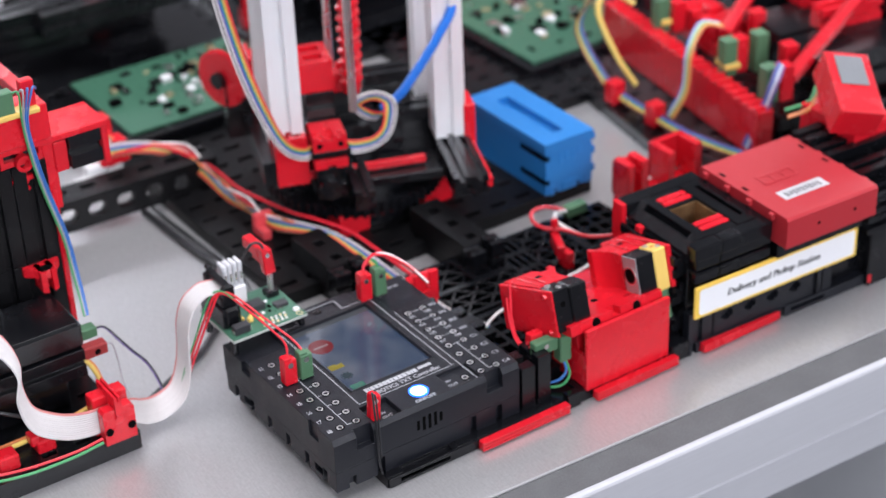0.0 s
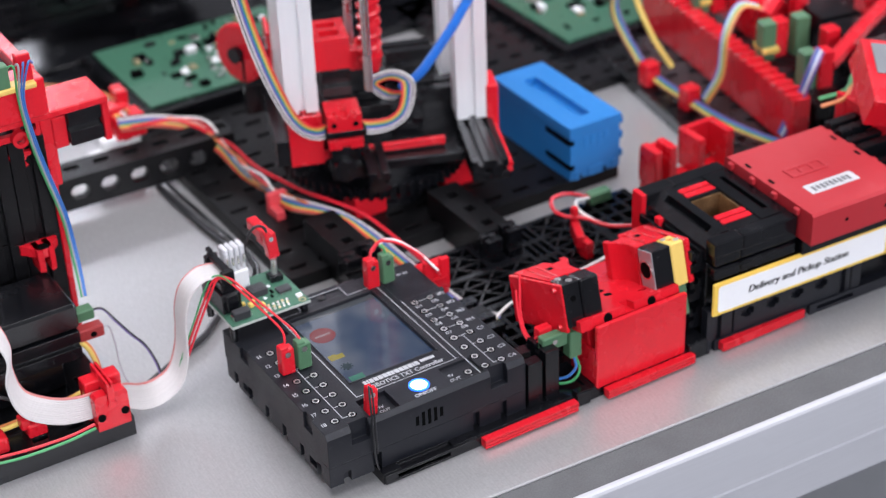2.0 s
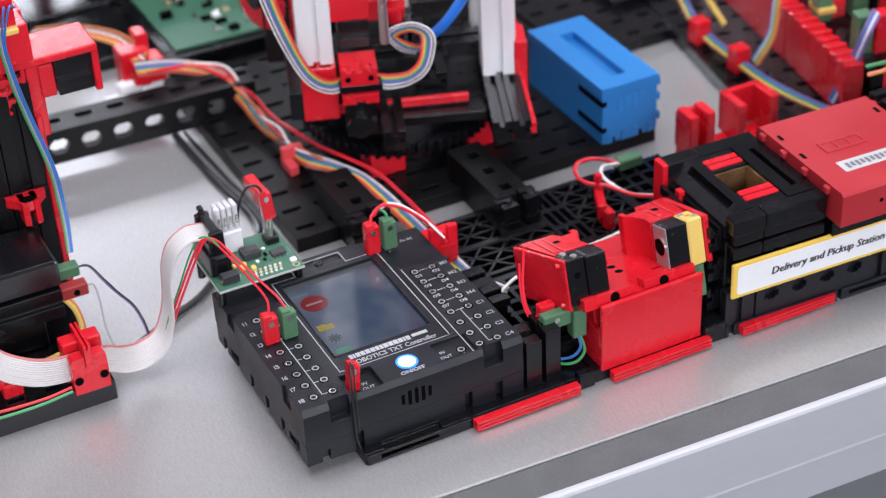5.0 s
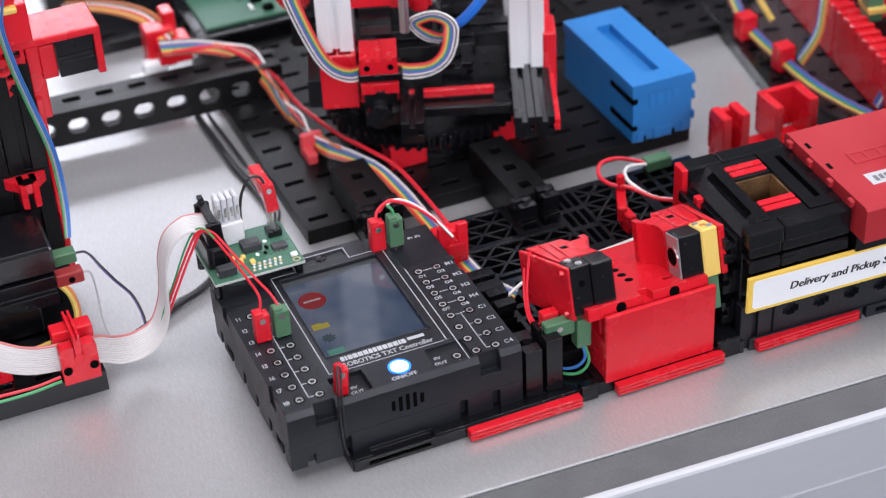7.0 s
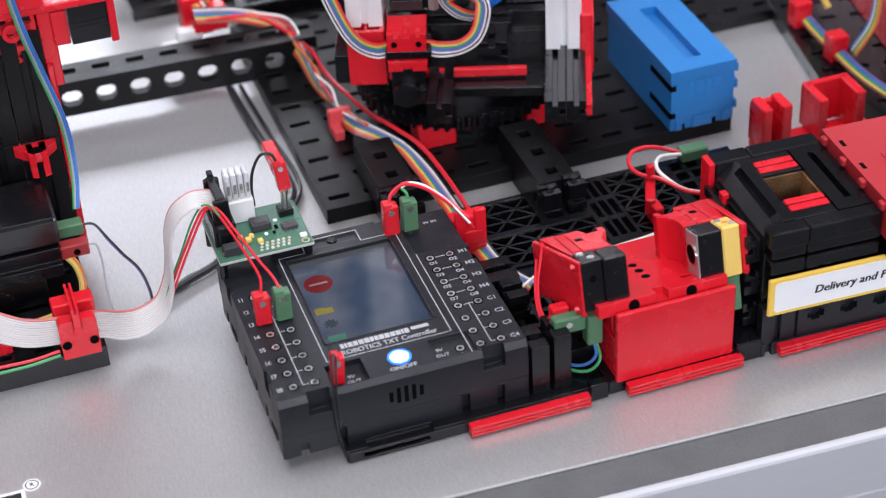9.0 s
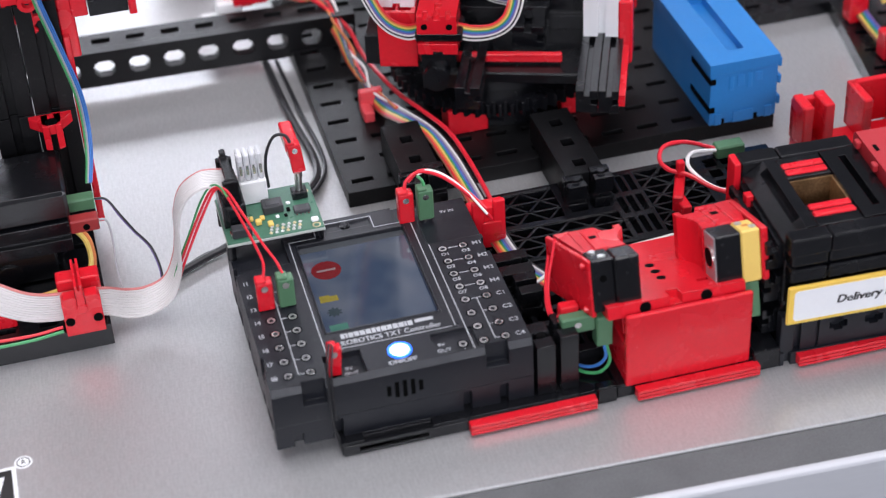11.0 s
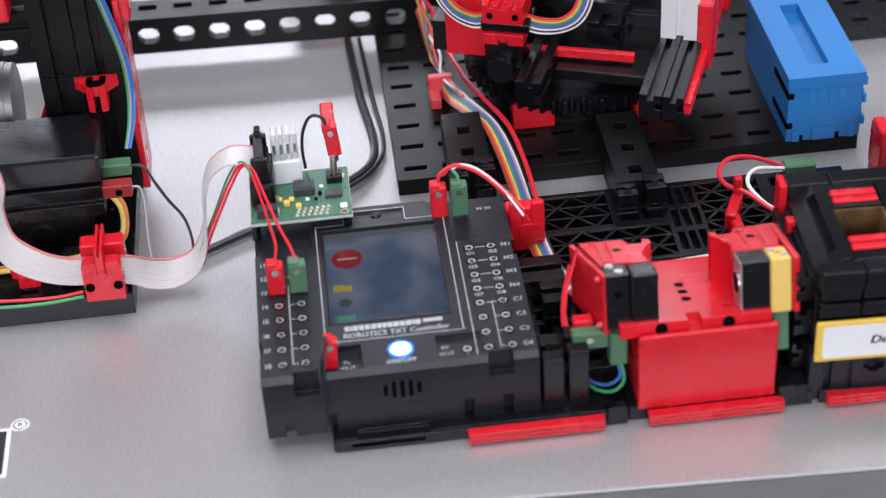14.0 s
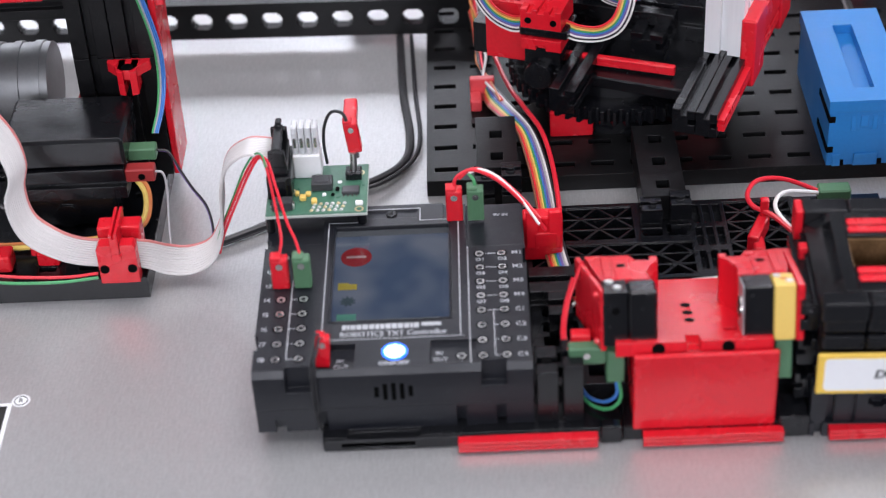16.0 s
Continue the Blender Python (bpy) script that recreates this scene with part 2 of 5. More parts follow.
def pocketed(bm, xr, yr, zr, pockets, m=None):
    """A slab whose top has rectangular pockets (xa, xb, ya, yb, depth); depth None goes right through."""
    (x0, x1), (y0, y1), (z0, z1) = xr, yr, zr
    xs = sorted({x0, x1, *[min(max(v, x0), x1) for p in pockets for v in p[:2]]})
    ys = sorted({y0, y1, *[min(max(v, y0), y1) for p in pockets for v in p[2:4]]})
    top = {}
    for i in range(len(xs) - 1):
        cx = (xs[i] + xs[i + 1]) / 2
        for j in range(len(ys) - 1):
            cy, h = (ys[j] + ys[j + 1]) / 2, z1
            for xa, xb, ya, yb, d in pockets:
                if xa < cx < xb and ya < cy < yb:
                    h = z0 if d is None else min(h, z1 - d)
            top[i, j] = h
    seen = {}

    def v(x, y, z):
        key = (x, y, z)
        if key not in seen:
            seen[key] = bm.verts.new(key)
        return seen[key]

    def quad(*pts):
        bm.faces.new([v(*p) for p in pts])

    for (i, j), h in top.items():
        a, b, c, d = xs[i], xs[i + 1], ys[j], ys[j + 1]
        if h > z0:
            quad((a, c, h), (b, c, h), (b, d, h), (a, d, h))
            quad((a, d, z0), (b, d, z0), (b, c, z0), (a, c, z0))
        for di, dj, p, q in ((1, 0, (b, c), (b, d)), (0, 1, (b, d), (a, d)), (-1, 0, (a, d), (a, c)), (0, -1, (a, c), (b, c))):
            g = top.get((i + di, j + dj), z0)
            if h > g:
                quad((*p, g), (*q, g), (*q, h), (*p, h))
    if m is not None:
        bmesh.ops.transform(bm, matrix=m, verts=list(seen.values()))
    return bm


def smooth_path(pts, steps=8):
    """A Catmull-Rom line through the points."""
    P = [Vector(p) for p in pts]
    P = [2 * P[0] - P[1]] + P + [2 * P[-1] - P[-2]]
    out = []
    for k in range(1, len(P) - 2):
        a, b, c, d = P[k - 1:k + 3]
        for s in range(steps):
            t = s / steps
            out.append(0.5 * ((2 * b) + (c - a) * t + (2 * a - 5 * b + 4 * c - d) * t * t + (3 * b - a - 3 * c + d) * t ** 3))
    return out + [P[-2]]


def sweep(bm, line, r, seg=8, side=None, shift=0.0):
    """A round cord along a line of vectors, shifted along the vectors in side."""
    rings, n = [], len(line)
    up = Vector((0, 0, 1))
    for i, p in enumerate(line):
        t = (line[min(i + 1, n - 1)] - line[max(i - 1, 0)])
        t = t.normalized() if t.length > 1e-9 else Vector((1, 0, 0))
        up = up - t * up.dot(t)
        if up.length < 1e-4:
            up = t.orthogonal()
        up.normalize()
        w = t.cross(up)
        c = p + side[i] * shift if side else p
        rings.append([bm.verts.new(c + r * (math.cos(a) * up + math.sin(a) * w)) for a in [math.tau * k / seg for k in range(seg)]])
    for a, b in zip(rings, rings[1:]):
        for k in range(seg):
            bm.faces.new((a[k], a[(k + 1) % seg], b[(k + 1) % seg], b[k]))
    bm.faces.new(rings[0][::-1])
    bm.faces.new(rings[-1])
    return bm


def cord(name, pts, r, material, parent=None, label="", steps=8):
    return part(name, sweep(bm_new(), smooth_path(pts, steps), r), material, parent, label, smooth=True)


def ribbon(parent, pts, sides, colours, pitch=1.1, r=0.58, steps=9, name="strand"):
    """A flat cable: strands side by side along the points; sides are the vectors across it."""
    line = smooth_path(pts, steps)
    across = [v.normalized() for v in smooth_path(sides, steps)]
    k = len(colours)
    for i, c in enumerate(colours):
        part(name, sweep(bm_new(), line, r, 6, across, (i - (k - 1) / 2) * pitch), WIRE[c] if isinstance(c, str) else c, parent, smooth=True)


def lettering(name, text, size, m, material, parent, bold=0.0, align="CENTER", wide=1.0, lean=0.0, heavy=0.0):
    """Raised print with the built-in font, as a mesh. m places it, in millimetres."""
    cu = bpy.data.curves.new(name, "FONT")
    cu.body, cu.size, cu.extrude, cu.align_x, cu.align_y, cu.offset = text, size * MM, 0.00005, align, "CENTER", bold * MM
    cu.resolution_u = 2
    tmp = bpy.data.objects.new(name, cu)
    scene.collection.objects.link(tmp)
    me = bpy.data.meshes.new_from_object(tmp.evaluated_get(bpy.context.evaluated_depsgraph_get()))
    bpy.data.objects.remove(tmp)
    me.transform(Matrix(((wide, lean, 0, 0), (0, 1, 0, 0), (0, 0, 1, 0), (0, 0, 0, 1))))
    if heavy:
        bm = bmesh.new()
        for k in (-1, 0, 1):
            me.transform(Matrix.Translation((heavy * MM * (1 if k > -1 else -1), 0, k * 0.00001)))
            bm.from_mesh(me)
        bm.to_mesh(me)
        bm.free()
    me.materials.clear()
    me.materials.append(material)
    ob = new(name, me)
    m = m.copy()
    m.translation = m.translation * MM
    ob.matrix_basis = m
    ob.parent = parent
    return ob


def disc_ring(bm, c, r0, r1, z0, z1, seg=16):
    """A flat ring with thickness."""
    rows = []
    for r, z in ((r0, z0), (r1, z0), (r1, z1), (r0, z1)):
        rows.append([bm.verts.new((c[0] + r * math.cos(math.tau * k / seg), c[1] + r * math.sin(math.tau * k / seg), z)) for k in range(seg)])
    for a, b in zip(rows, rows[1:] + rows[:1]):
        for k in range(seg):
            bm.faces.new((a[k], a[(k + 1) % seg], b[(k + 1) % seg], b[k]))
    return bm


def gear(bm, c, r, z0, z1, teeth, depth, hole=0.0):
    """A spur gear lying flat."""
    poly = []
    for k in range(teeth):
        for f, rr in ((0.0, r - depth), (0.22, r), (0.5, r), (0.72, r - depth)):
            a = math.tau * (k + f) / teeth
            poly.append((c[0] + rr * math.cos(a), c[1] + rr * math.sin(a)))
    return prism(bm, poly, z0, z1)


# side faces of a block: local x along the face, local y up, pockets cut inwards
FRONT = Matrix(((1, 0, 0, 0), (0, 0, -1, 0), (0, 1, 0, 0), (0, 0, 0, 1)))
LEFT = Matrix(((0, 0, -1, 0), (-1, 0, 0, 0), (0, 1, 0, 0), (0, 0, 0, 1)))
RIGHT = Matrix(((0, 0, 1, 0), (1, 0, 0, 0), (0, 1, 0, 0), (0, 0, 0, 1)))

# ---- the setting: room, table ----
bm = bm_new(); box(bm, -3000, 3500, -3000, 3200, -900, -860, 0)
tagged(part("floor", bm, FLOOR), "dark grey vinyl floor of the room", "floor", kind="structure")
for nm, a in (("wall_north", (-3000, 3500, 3100, 3200)), ("wall_south", (-3000, 3500, -3100, -3000)), ("wall_west", (-3100, -3000, -3000, 3100)), ("wall_east", (3500, 3600, -3000, 3100))):
    bm = bm_new(); box(bm, *a, -860, 2200, 0)
    tagged(part(nm, bm, WALL), "plain grey painted room wall", "wall", kind="structure")
bm = bm_new(); box(bm, -3000, 3500, -3000, 3100, 2200, 2260, 0)
tagged(part("ceiling", bm, WALL), "plain grey ceiling", "ceiling", kind="structure")

TABLE_TURN = -2.6
table = thing("table", "workbench with a brushed steel top and an aluminium edge profile", "table", at=(3, -78, 0), turn=TABLE_TURN)
bm = bm_new(); box(bm, -900, 1300, 0, 1000, -12, 0, 0.6)
part("tabletop", bm, STEEL, table, "brushed stainless steel sheet")
bm = bm_new(); box(bm, -900, 1300, -16.6, -0.2, -12, -0.8, 0.3)
part("edge_insert", bm, EDGE_DARK, table, "dark grey rough plastic strip")
bm = bm_new()
prism(bm, [(0, -1.6), (0.5, -0.5), (1.6, 0), (3.0, 0), (3.0, -11.5), (18, -11.5), (18, -26), (0, -26)][::-1], -900, 1300,
      Matrix(((0, 0, 1, 0), (1, 0, 0, -19.8), (0, 1, 0, -0.2), (0, 0, 0, 1))))
bmesh.ops.recalc_face_normals(bm, faces=bm.faces[:])
part("edge_profile", bm, EDGE_ALU, table, "pale anodised aluminium edge")
bm = bm_new(); box(bm, -900, 1300, -18.6, 0, -48, -28, 0.8)
part("lower_rail", bm, EDGE_ALU, table, "pale anodised aluminium rail")
bm = bm_new(); box(bm, -900, 1300, -12, 960, -30, -12.2, 0)
part("core", bm, DARK, table)
for lx in (-820, 1220):
    for ly in (40, 900):
        bm = bm_new(); box(bm, lx - 30, lx + 30, ly - 30, ly + 30, -860, -31, 1)
        part("leg", bm, EDGE_ALU, table)


# ---- the controller ----
def socket(parent, x, y, z=30.0):
    bm = bm_new()
    disc_ring(bm, (x, y), 1.38, 1.95, z - 0.3, z + 0.05, 18)
    ring = part("socket", bm, DARK, parent, smooth=True)
    bm = bm_new()
    disc_ring(bm, (x, y), 0.92, 1.42, z - 0.5, z + 0.16, 18)
    cup = part("socket_cup", bm, SOCKET, ring, smooth=True)
    bm = bm_new(); cyl(bm, (x, y, z - 0.6), (x, y, z - 0.1), 0.95, 12)
    part("bore", bm, BORE, cup)


def plug(parent, x, y, z, material, h=13.0, m=None, name="plug"):
    """A miniature one-pole plug: body, cable neck, cross hole with screw."""
    at = Matrix.Translation((x, y, z)) @ (m or Matrix())
    bm = bm_new()
    prof = [(-2.9, -2.3), (2.9, -2.3), (2.9, 2.3), (-2.9, 2.3)]
    box(bm, -2.9, 2.9, -2.3, 2.3, 0, h - 1.2, 0.45)
    box(bm, -2.9, 0.8, -2.1, 2.1, h - 1.6, h, 0.4)
    body = part(name, bm, material, parent, m=at)
    bm = bm_new()
    cyl(bm, (0, -2.36, h * 0.72), (0, -2.0, h * 0.72), 1.25, 12)
    part("screw", bm, METAL, body, "small slotted metal screw", m=at)
    bm = bm_new()
    cyl(bm, (0, 0, -3), (0, 0, 0.2), 1.1, 10)
    part("pin", bm, METAL, body, m=at)
    return body


ctrl = thing("controller", "anthracite plastic programmable controller with a small colour display", "controller", at=(0, 0, 0))
sidepk = [(v - 1.7, v + 1.7, 5, 11.5, 4) for v in (-36, -23, -8, 7, 22, 36)] + [(-30, -22.5, 7, 10.5, 3), (28, 34, 7, 10.5, 3)]
bm = bm_new(); box(bm, -42, 42, -42, 42, 5, 13, 0.3)
part("bottom_core", bm, CASE, ctrl)
bm = bm_new()
pocketed(bm, (-45, 45), (5, 14.3), (39.5, 44.8), [(-39, -35.7, 5, 10, 2.5), (-25.5, -22, 5, 13, 3), (20, 23, 5, 13, 3), (33, 36, 5, 13, 3)], FRONT)
part("front_skirt", bm, CASE, ctrl)
bm = bm_new()
pocketed(bm, (-44.6, 44.4), (5.05, 14.25), (39.5, 44.8), [(p[0], p[1], p[2], p[3], p[4]) for p in sidepk], LEFT)
part("side_skirt", bm, CASE, ctrl)
bm = bm_new()
pocketed(bm, (-44.4, 44.6), (5.05, 14.25), (39.5, 44.8), sidepk[:6], RIGHT)
part("side_skirt", bm, CASE, ctrl)
bm = bm_new(); box(bm, -44.6, 44.6, 39.6, 44.8, 5, 14.3, 0.3)
part("back_skirt", bm, CASE, ctrl)
# upper shell: stepped top with the display well, the two lower corner fields and the back field
bm = bm_new()
pocketed(bm, (-45, 45), (-45, 45), (14.6, 30), [
    (-21.5, 19.5, -20.5, 33.0, 2.0),
    (-25, -12, -43.5, -31.5, 2.6), (12.5, 27, -42.5, -31.5, 1.2),
    (-34.5, -26.5, -45.1, -42, 8.5), (28.5, 36.5, -45.1, -42, 8.5),
    (-45.1, -44, -33, -26, 7), (-45.1, -43.6, 22, 29, 7), (44, 45.1, 8, 16, 7),
    (-45.1, -25, 23.5, 45.1, 2.2), (-25, -13, 37, 45.1, 1.2), (25, 45.1, 18.5, 45.1, 1.6), (17, 25, 35, 45.1, 0.9),
    (-10, 8, 37.2, 41.8, 0.5)])
for v in bm.verts:
    # drawn-in rim and slanting front
    if v.co.y < -44 and v.co.z > 26:
        v.co.z -= 2.4
part("upper_shell", bm, CASE, ctrl)
bm = bm_new()
box(bm, -44.2, 44.2, -44.2, 44.2, 14.0, 14.9, 0)
part("seam", bm, DARK, ctrl)
# vent in the front: uncut, the slots' shade painted as near-black bars
bm = bm_new()
for i in range(5):
    hh = (2.2, 3.3, 3.6, 3.3, 2.2)[i]
    box(bm, -6.2 + i * 2.75, -4.7 + i * 2.75, -45.15, -44.6, 20.6 - hh, 20.6 + hh, 0.1)
part("vent", bm, DARK, ctrl, "loudspeaker slots painted as near-black bars on the front")
# display
bm = bm_new(); box(bm, -20.9, 18.9, -19.9, 32.4, 27.6, 28.6, 0.2)
disp = part("display", bm, SCREEN, ctrl, "dark glossy touch display, dimly lit")
rim = bm_new()
for a in ((-21.5, 19.5, -20.5, -19.7), (-21.5, 19.5, 32.2, 33.0), (-21.5, -20.7, -20.5, 33), (18.7, 19.5, -20.5, 33)):
    box(rim, *a, 28, 30.25, 0.15)
part("bezel", rim, CASE, ctrl)
bm = bm_new(); cyl(bm, (-13.2, 16.8, 28.55), (-13.2, 16.8, 28.64), 5.4, 28)
part("icon", bm, surface("dim_red_icon", (0.10, 0.008, 0.010), 0.12, bump=0), disp, "round red stop icon")
bm = bm_new(); box(bm, -16.6, -9.8, 16.3, 17.4, 28.6, 28.66, 0)
part("icon_bar", bm, surface("dim_white_icon", (0.16, 0.12, 0.12), 0.12, bump=0), disp)
bm = bm_new(); prism(bm, [(-19, -1.4), (-12.5, -1.4), (-12.5, 1.7), (-15, 1.7), (-15.6, 2.5), (-19, 2.5)], 28.55, 28.64)
part("icon", bm, surface("dim_yellow_icon", (0.16, 0.13, 0.02), 0.12, bump=0), disp, "yellow folder icon")
bm = bm_new(); gear(bm, (-15.4, -7.6), 2.7, 28.55, 28.64, 9, 0.8)
part("icon", bm, surface("dim_dark_icon", (0.02, 0.03, 0.035), 0.12, bump=0), disp, "dark cog icon")
bm = bm_new(); box(bm, -18.8, -12.4, -18.5, -14.5, 28.55, 28.64, 0)
part("icon", bm, surface("dim_green_icon", (0.04, 0.12, 0.09), 0.12, bump=0), disp, "dull green icon")
bm = bm_new(); box(bm, -20.7, 18.7, 28.8, 32.2, 28.55, 28.62, 0)
part("status_bar", bm, surface("dim_grey_bar", (0.05, 0.055, 0.06), 0.12, bump=0), disp)


def line_print(parent, segs, z, w=0.34, name="printed_line"):
    """Printed lines on a level face, from corner to corner."""
    for (xa, ya), (xb, yb) in segs:
        bm = bm_new()
        box(bm, min(xa, xb) - w / 2, max(xa, xb) + w / 2, min(ya, yb) - w / 2, max(ya, yb) + w / 2, z - 0.05, z + 0.04, 0)
        part(name, bm, PRINT, parent)


line_print(ctrl, [((-23.2, -29.4), (-23.2, 35.2)), ((-23.2, -29.4), (23.2, -29.4)), ((23.2, -29.4), (21.2, -29.4)), ((22.2, -29.4), (22.2, 35.2)), ((-23.2, 35.2), (-13, 35.2)),
                  ((8.8, 35.2), (22.2, 35.2)), ((8.8, 35.2), (8.8, 42.5)), ((-10.5, 42.5), (8.8, 42.5)), ((-13, 35.2), (-13, 41)), ((25.2, 18.2), (25.2, -43)),
                  ((-34.2, -38), (-34.2, 3)), ((33.2, -40), (33.2, -17)), ((30.3, -17), (33.2, -17))], 30.0)
for i in range(8):
    y = 16.0 - 7.72 * i
    socket(ctrl, -37.6, y)
    if i:
        socket(ctrl, -30.1, y)
        line_print(ctrl, [((-34.2, y), (-32.2, y))], 30.0)
    lettering("print", f"I{i + 1}", 3.0, Matrix.Translation((-42.3, y, 30.02)), PRINT, ctrl, 0.02)
    yr = 14.0 - 7.72 * i
    socket(ctrl, 29.2, yr)
    socket(ctrl, 36.8, yr)
    lettering("print", f"{'MC'[i > 3]}{i % 4 + 1}", 2.9, Matrix.Translation((42.0, yr, 30.02)), PRINT, ctrl, 0.02)
    if i < 4:
        line_print(ctrl, [((31.3, yr), (34.7, yr))], 30.0)
        lettering("print", f"O{2 * i + 1}", 2.4, Matrix.Translation((29.4, yr - 3.3, 30.02)), PRINT, ctrl, 0.04)
        lettering("print", f"O{2 * i + 2}", 2.4, Matrix.Translation((37.0, yr - 3.3, 30.02)), PRINT, ctrl, 0.04)
    else:
        line_print(ctrl, [((33.2, yr), (34.7, yr))], 30.0)
lettering("print", "ROBOTICS TXT Controller", 3.5, Matrix.Translation((0.2, -27.0, 30.02)), PRINT, ctrl, 0.0, wide=0.86, heavy=0.09)
# maker's mark: plain bars
x = -16.6
for w in (1.2, 0.7, 1.5, 1.5, 1.6, 1.6, 1.2, 1.2, 1.6, 1.5, 1.6, 1.6, 0.7, 1.5):
    bm = bm_new(); box(bm, x, x + w * 1.12, -24.5, -22.0, 29.97, 30.05, 0)
    part("mark_bar", bm, PRINT, ctrl)
    x += w * 1.12 + 0.3
bm = bm_new(); box(bm, x + 0.6, x + 7.0, -23.7, -22.0, 29.97, 30.05, 0)
part("mark_bar", bm, PRINT, ctrl)
lettering("print", "ON/OFF", 2.7, Matrix.Translation((0.6, -42.0, 30.03)), PRINT, ctrl, 0.0, heavy=0.13)
lettering("print", "9V", 2.3, Matrix.Translation((-17.0, -37.3, 27.45)), PRINT, ctrl, 0.02)
lettering("print", "OUT", 2.3, Matrix.Translation((-16.6, -40.0, 27.45)), PRINT, ctrl, 0.02)
lettering("print", "9V", 2.3, Matrix.Translation((15.2, -36.8, 28.85)), PRINT, ctrl, 0.02)
lettering("print", "OUT", 2.3, Matrix.Translation((15.5, -39.8, 28.85)), PRINT, ctrl, 0.02)
lettering("print", "+", 3.0, Matrix.Translation((22.3, -41.6, 28.85)), PRINT, ctrl, 0.02)
lettering("print", "9V IN", 2.2, Matrix.Translation((37.2, 38.5, 28.45)), PRINT, ctrl, 0.02)
socket(ctrl, 22.3, -38.4, 28.8)
bm = bm_new(); disc_ring(bm, (0.8, -36.4), 3.3, 4.2, 29.6, 30.3, 28)
btn = part("power_button", bm, LED_RIM, ctrl, "round power button ring glowing blue", smooth=True)
bm = bm_new(); cyl(bm, (0.8, -36.4, 29.2), (0.8, -36.4, 30.25), 3.3, 28)
part("button_cap", bm, LED, btn, "button cap glowing bluish white")
bm = bm_new(); cyl(bm, (-1.3, 39.4, 29.2), (-1.3, 39.4, 30.3), 1.9, 18)
part("reset_button", bm, BLACK, ctrl, "small black round button", smooth=True)
# plugs in the controller, with their leads
lead = thing("sensor_lead", "twin red lead with a red and a green plug", "cable", at=(0, 0, 0))
plug(lead, -37.8, 0.6, 30.2, RED, 13)
plug(lead, -30.4, 0.6, 30.2, GREEN, 13)
cord("wire", [(-66, 46, 12), (-63, 44.5, 22), (-57, 43.5, 36), (-51, 42.5, 49), (-47, 42.4, 54.8), (-44, 38, 56.2), (-41, 27, 53.6), (-38, 12, 50), (-36.6, 4, 47), (-37.6, 0.8, 42.5)], 0.5, WIRE["red"], lead)
cord("wire", [(-65, 44.8, 12), (-62, 43.3, 22), (-56, 42.3, 36), (-50, 41.2, 49), (-46, 41.2, 55.2), (-42.6, 37, 56.6), (-39.4, 26, 54), (-35, 11, 49.6), (-32, 4.6, 46), (-30.6, 0.8, 42.5)], 0.5, WIRE["red"], lead)
cord("wire", [(-67, 46, 11), (-63.6, 45.4, 22), (-57.6, 44.4, 36), (-52, 43.8, 49), (-47.6, 43.4, 55.4), (-44.6, 40, 56.8), (-43, 34, 56)], 0.4, WIRE["green"], lead)
power = thing("power_lead", "twin red and green supply lead with two plugs in the controller", "cable")
plug(power, 21.2, 36.0, 29.6, RED, 14)
plug(power, 28.6, 36.0, 29.6, GREEN, 14)
cord("wire", [(21.2, 36, 43), (22.6, 37, 46.5), (28, 38, 48.5), (36, 37, 45), (44, 34, 38), (50, 33, 30), (53, 33, 25)], 0.65, WIRE["red"], power)
cord("wire", [(23, 37, 45.6), (28.4, 38.8, 48.4), (36.4, 38.2, 45.2), (44.5, 35.2, 38.2), (51, 33, 30)], 0.6, WIRE["red"], power)
cord("wire", [(28.6, 36, 43), (28.2, 36.6, 45.4), (26.6, 37.6, 47.4)], 0.6, WIRE["green"], power)
cord("wire", [(26.6, 37.6, 47.6), (31, 38.4, 48.2), (37, 37.4, 45.2), (44.4, 34.2, 38), (50.6, 30.2, 29.6)], 0.5, WIRE["white"], power)
out = thing("output_plug", "slim tilted red plug with a thin dark lead", "plug")
plug(out, -22.4, -38.6, 27.6, RED, 13, Matrix.Rotation(radians(4), 4, "Y") @ Matrix.Diagonal((0.78, 0.8, 1, 1)))
cord("wire", [(-22.4, -38.6, 40), (-23.6, -41, 41.5), (-25.4, -45, 34), (-25.8, -46.6, 22), (-25.4, -46.4, 12), (-24, -45.8, 5.4)], 0.42, WIRE["black"], out)
cord("wire", [(-22.2, -38.8, 40), (-22.6, -41.4, 40), (-24.3, -45.4, 33), (-24.6, -46.5, 22), (-24.4, -46.4, 14)], 0.38, WIRE["black"], out)

# ---- adapter circuit board standing on the controller ----
brd = thing("circuit_board", "small green adapter board with connectors and solder pads, on the controller", "circuit board", at=(0, 0, 0))
bm = bm_new(); box(bm, -45.2, -9.6, 33.2, 63, 34.6, 36.2, 0.25)
part("board", bm, PCB, brd)
bm = bm_new(); box(bm, -45.4, -9.4, 33.0, 63.2, 34.5, 35.7, 0.2)
part("board_edge", bm, PCB_EDGE, brd, "pale fibreglass edge")
for px, py in ((-44, 35.5), (-11.5, 35.5), (-44, 58), (-11.5, 58)):
    bm = bm_new(); cyl(bm, (px, py, 27.6), (px, py, 34.6), 1.6, 10)
    part("standoff", bm, BLACK, brd)
bm = bm_new(); box(bm, -44.6, -36, 42.4, 63, 36.2, 45.5, 0.4); box(bm, -42.8, -37.6, 41.4, 42.8, 37, 45, 0.3)
hdr = part("header_socket", bm, BLACK, brd, "black box header")
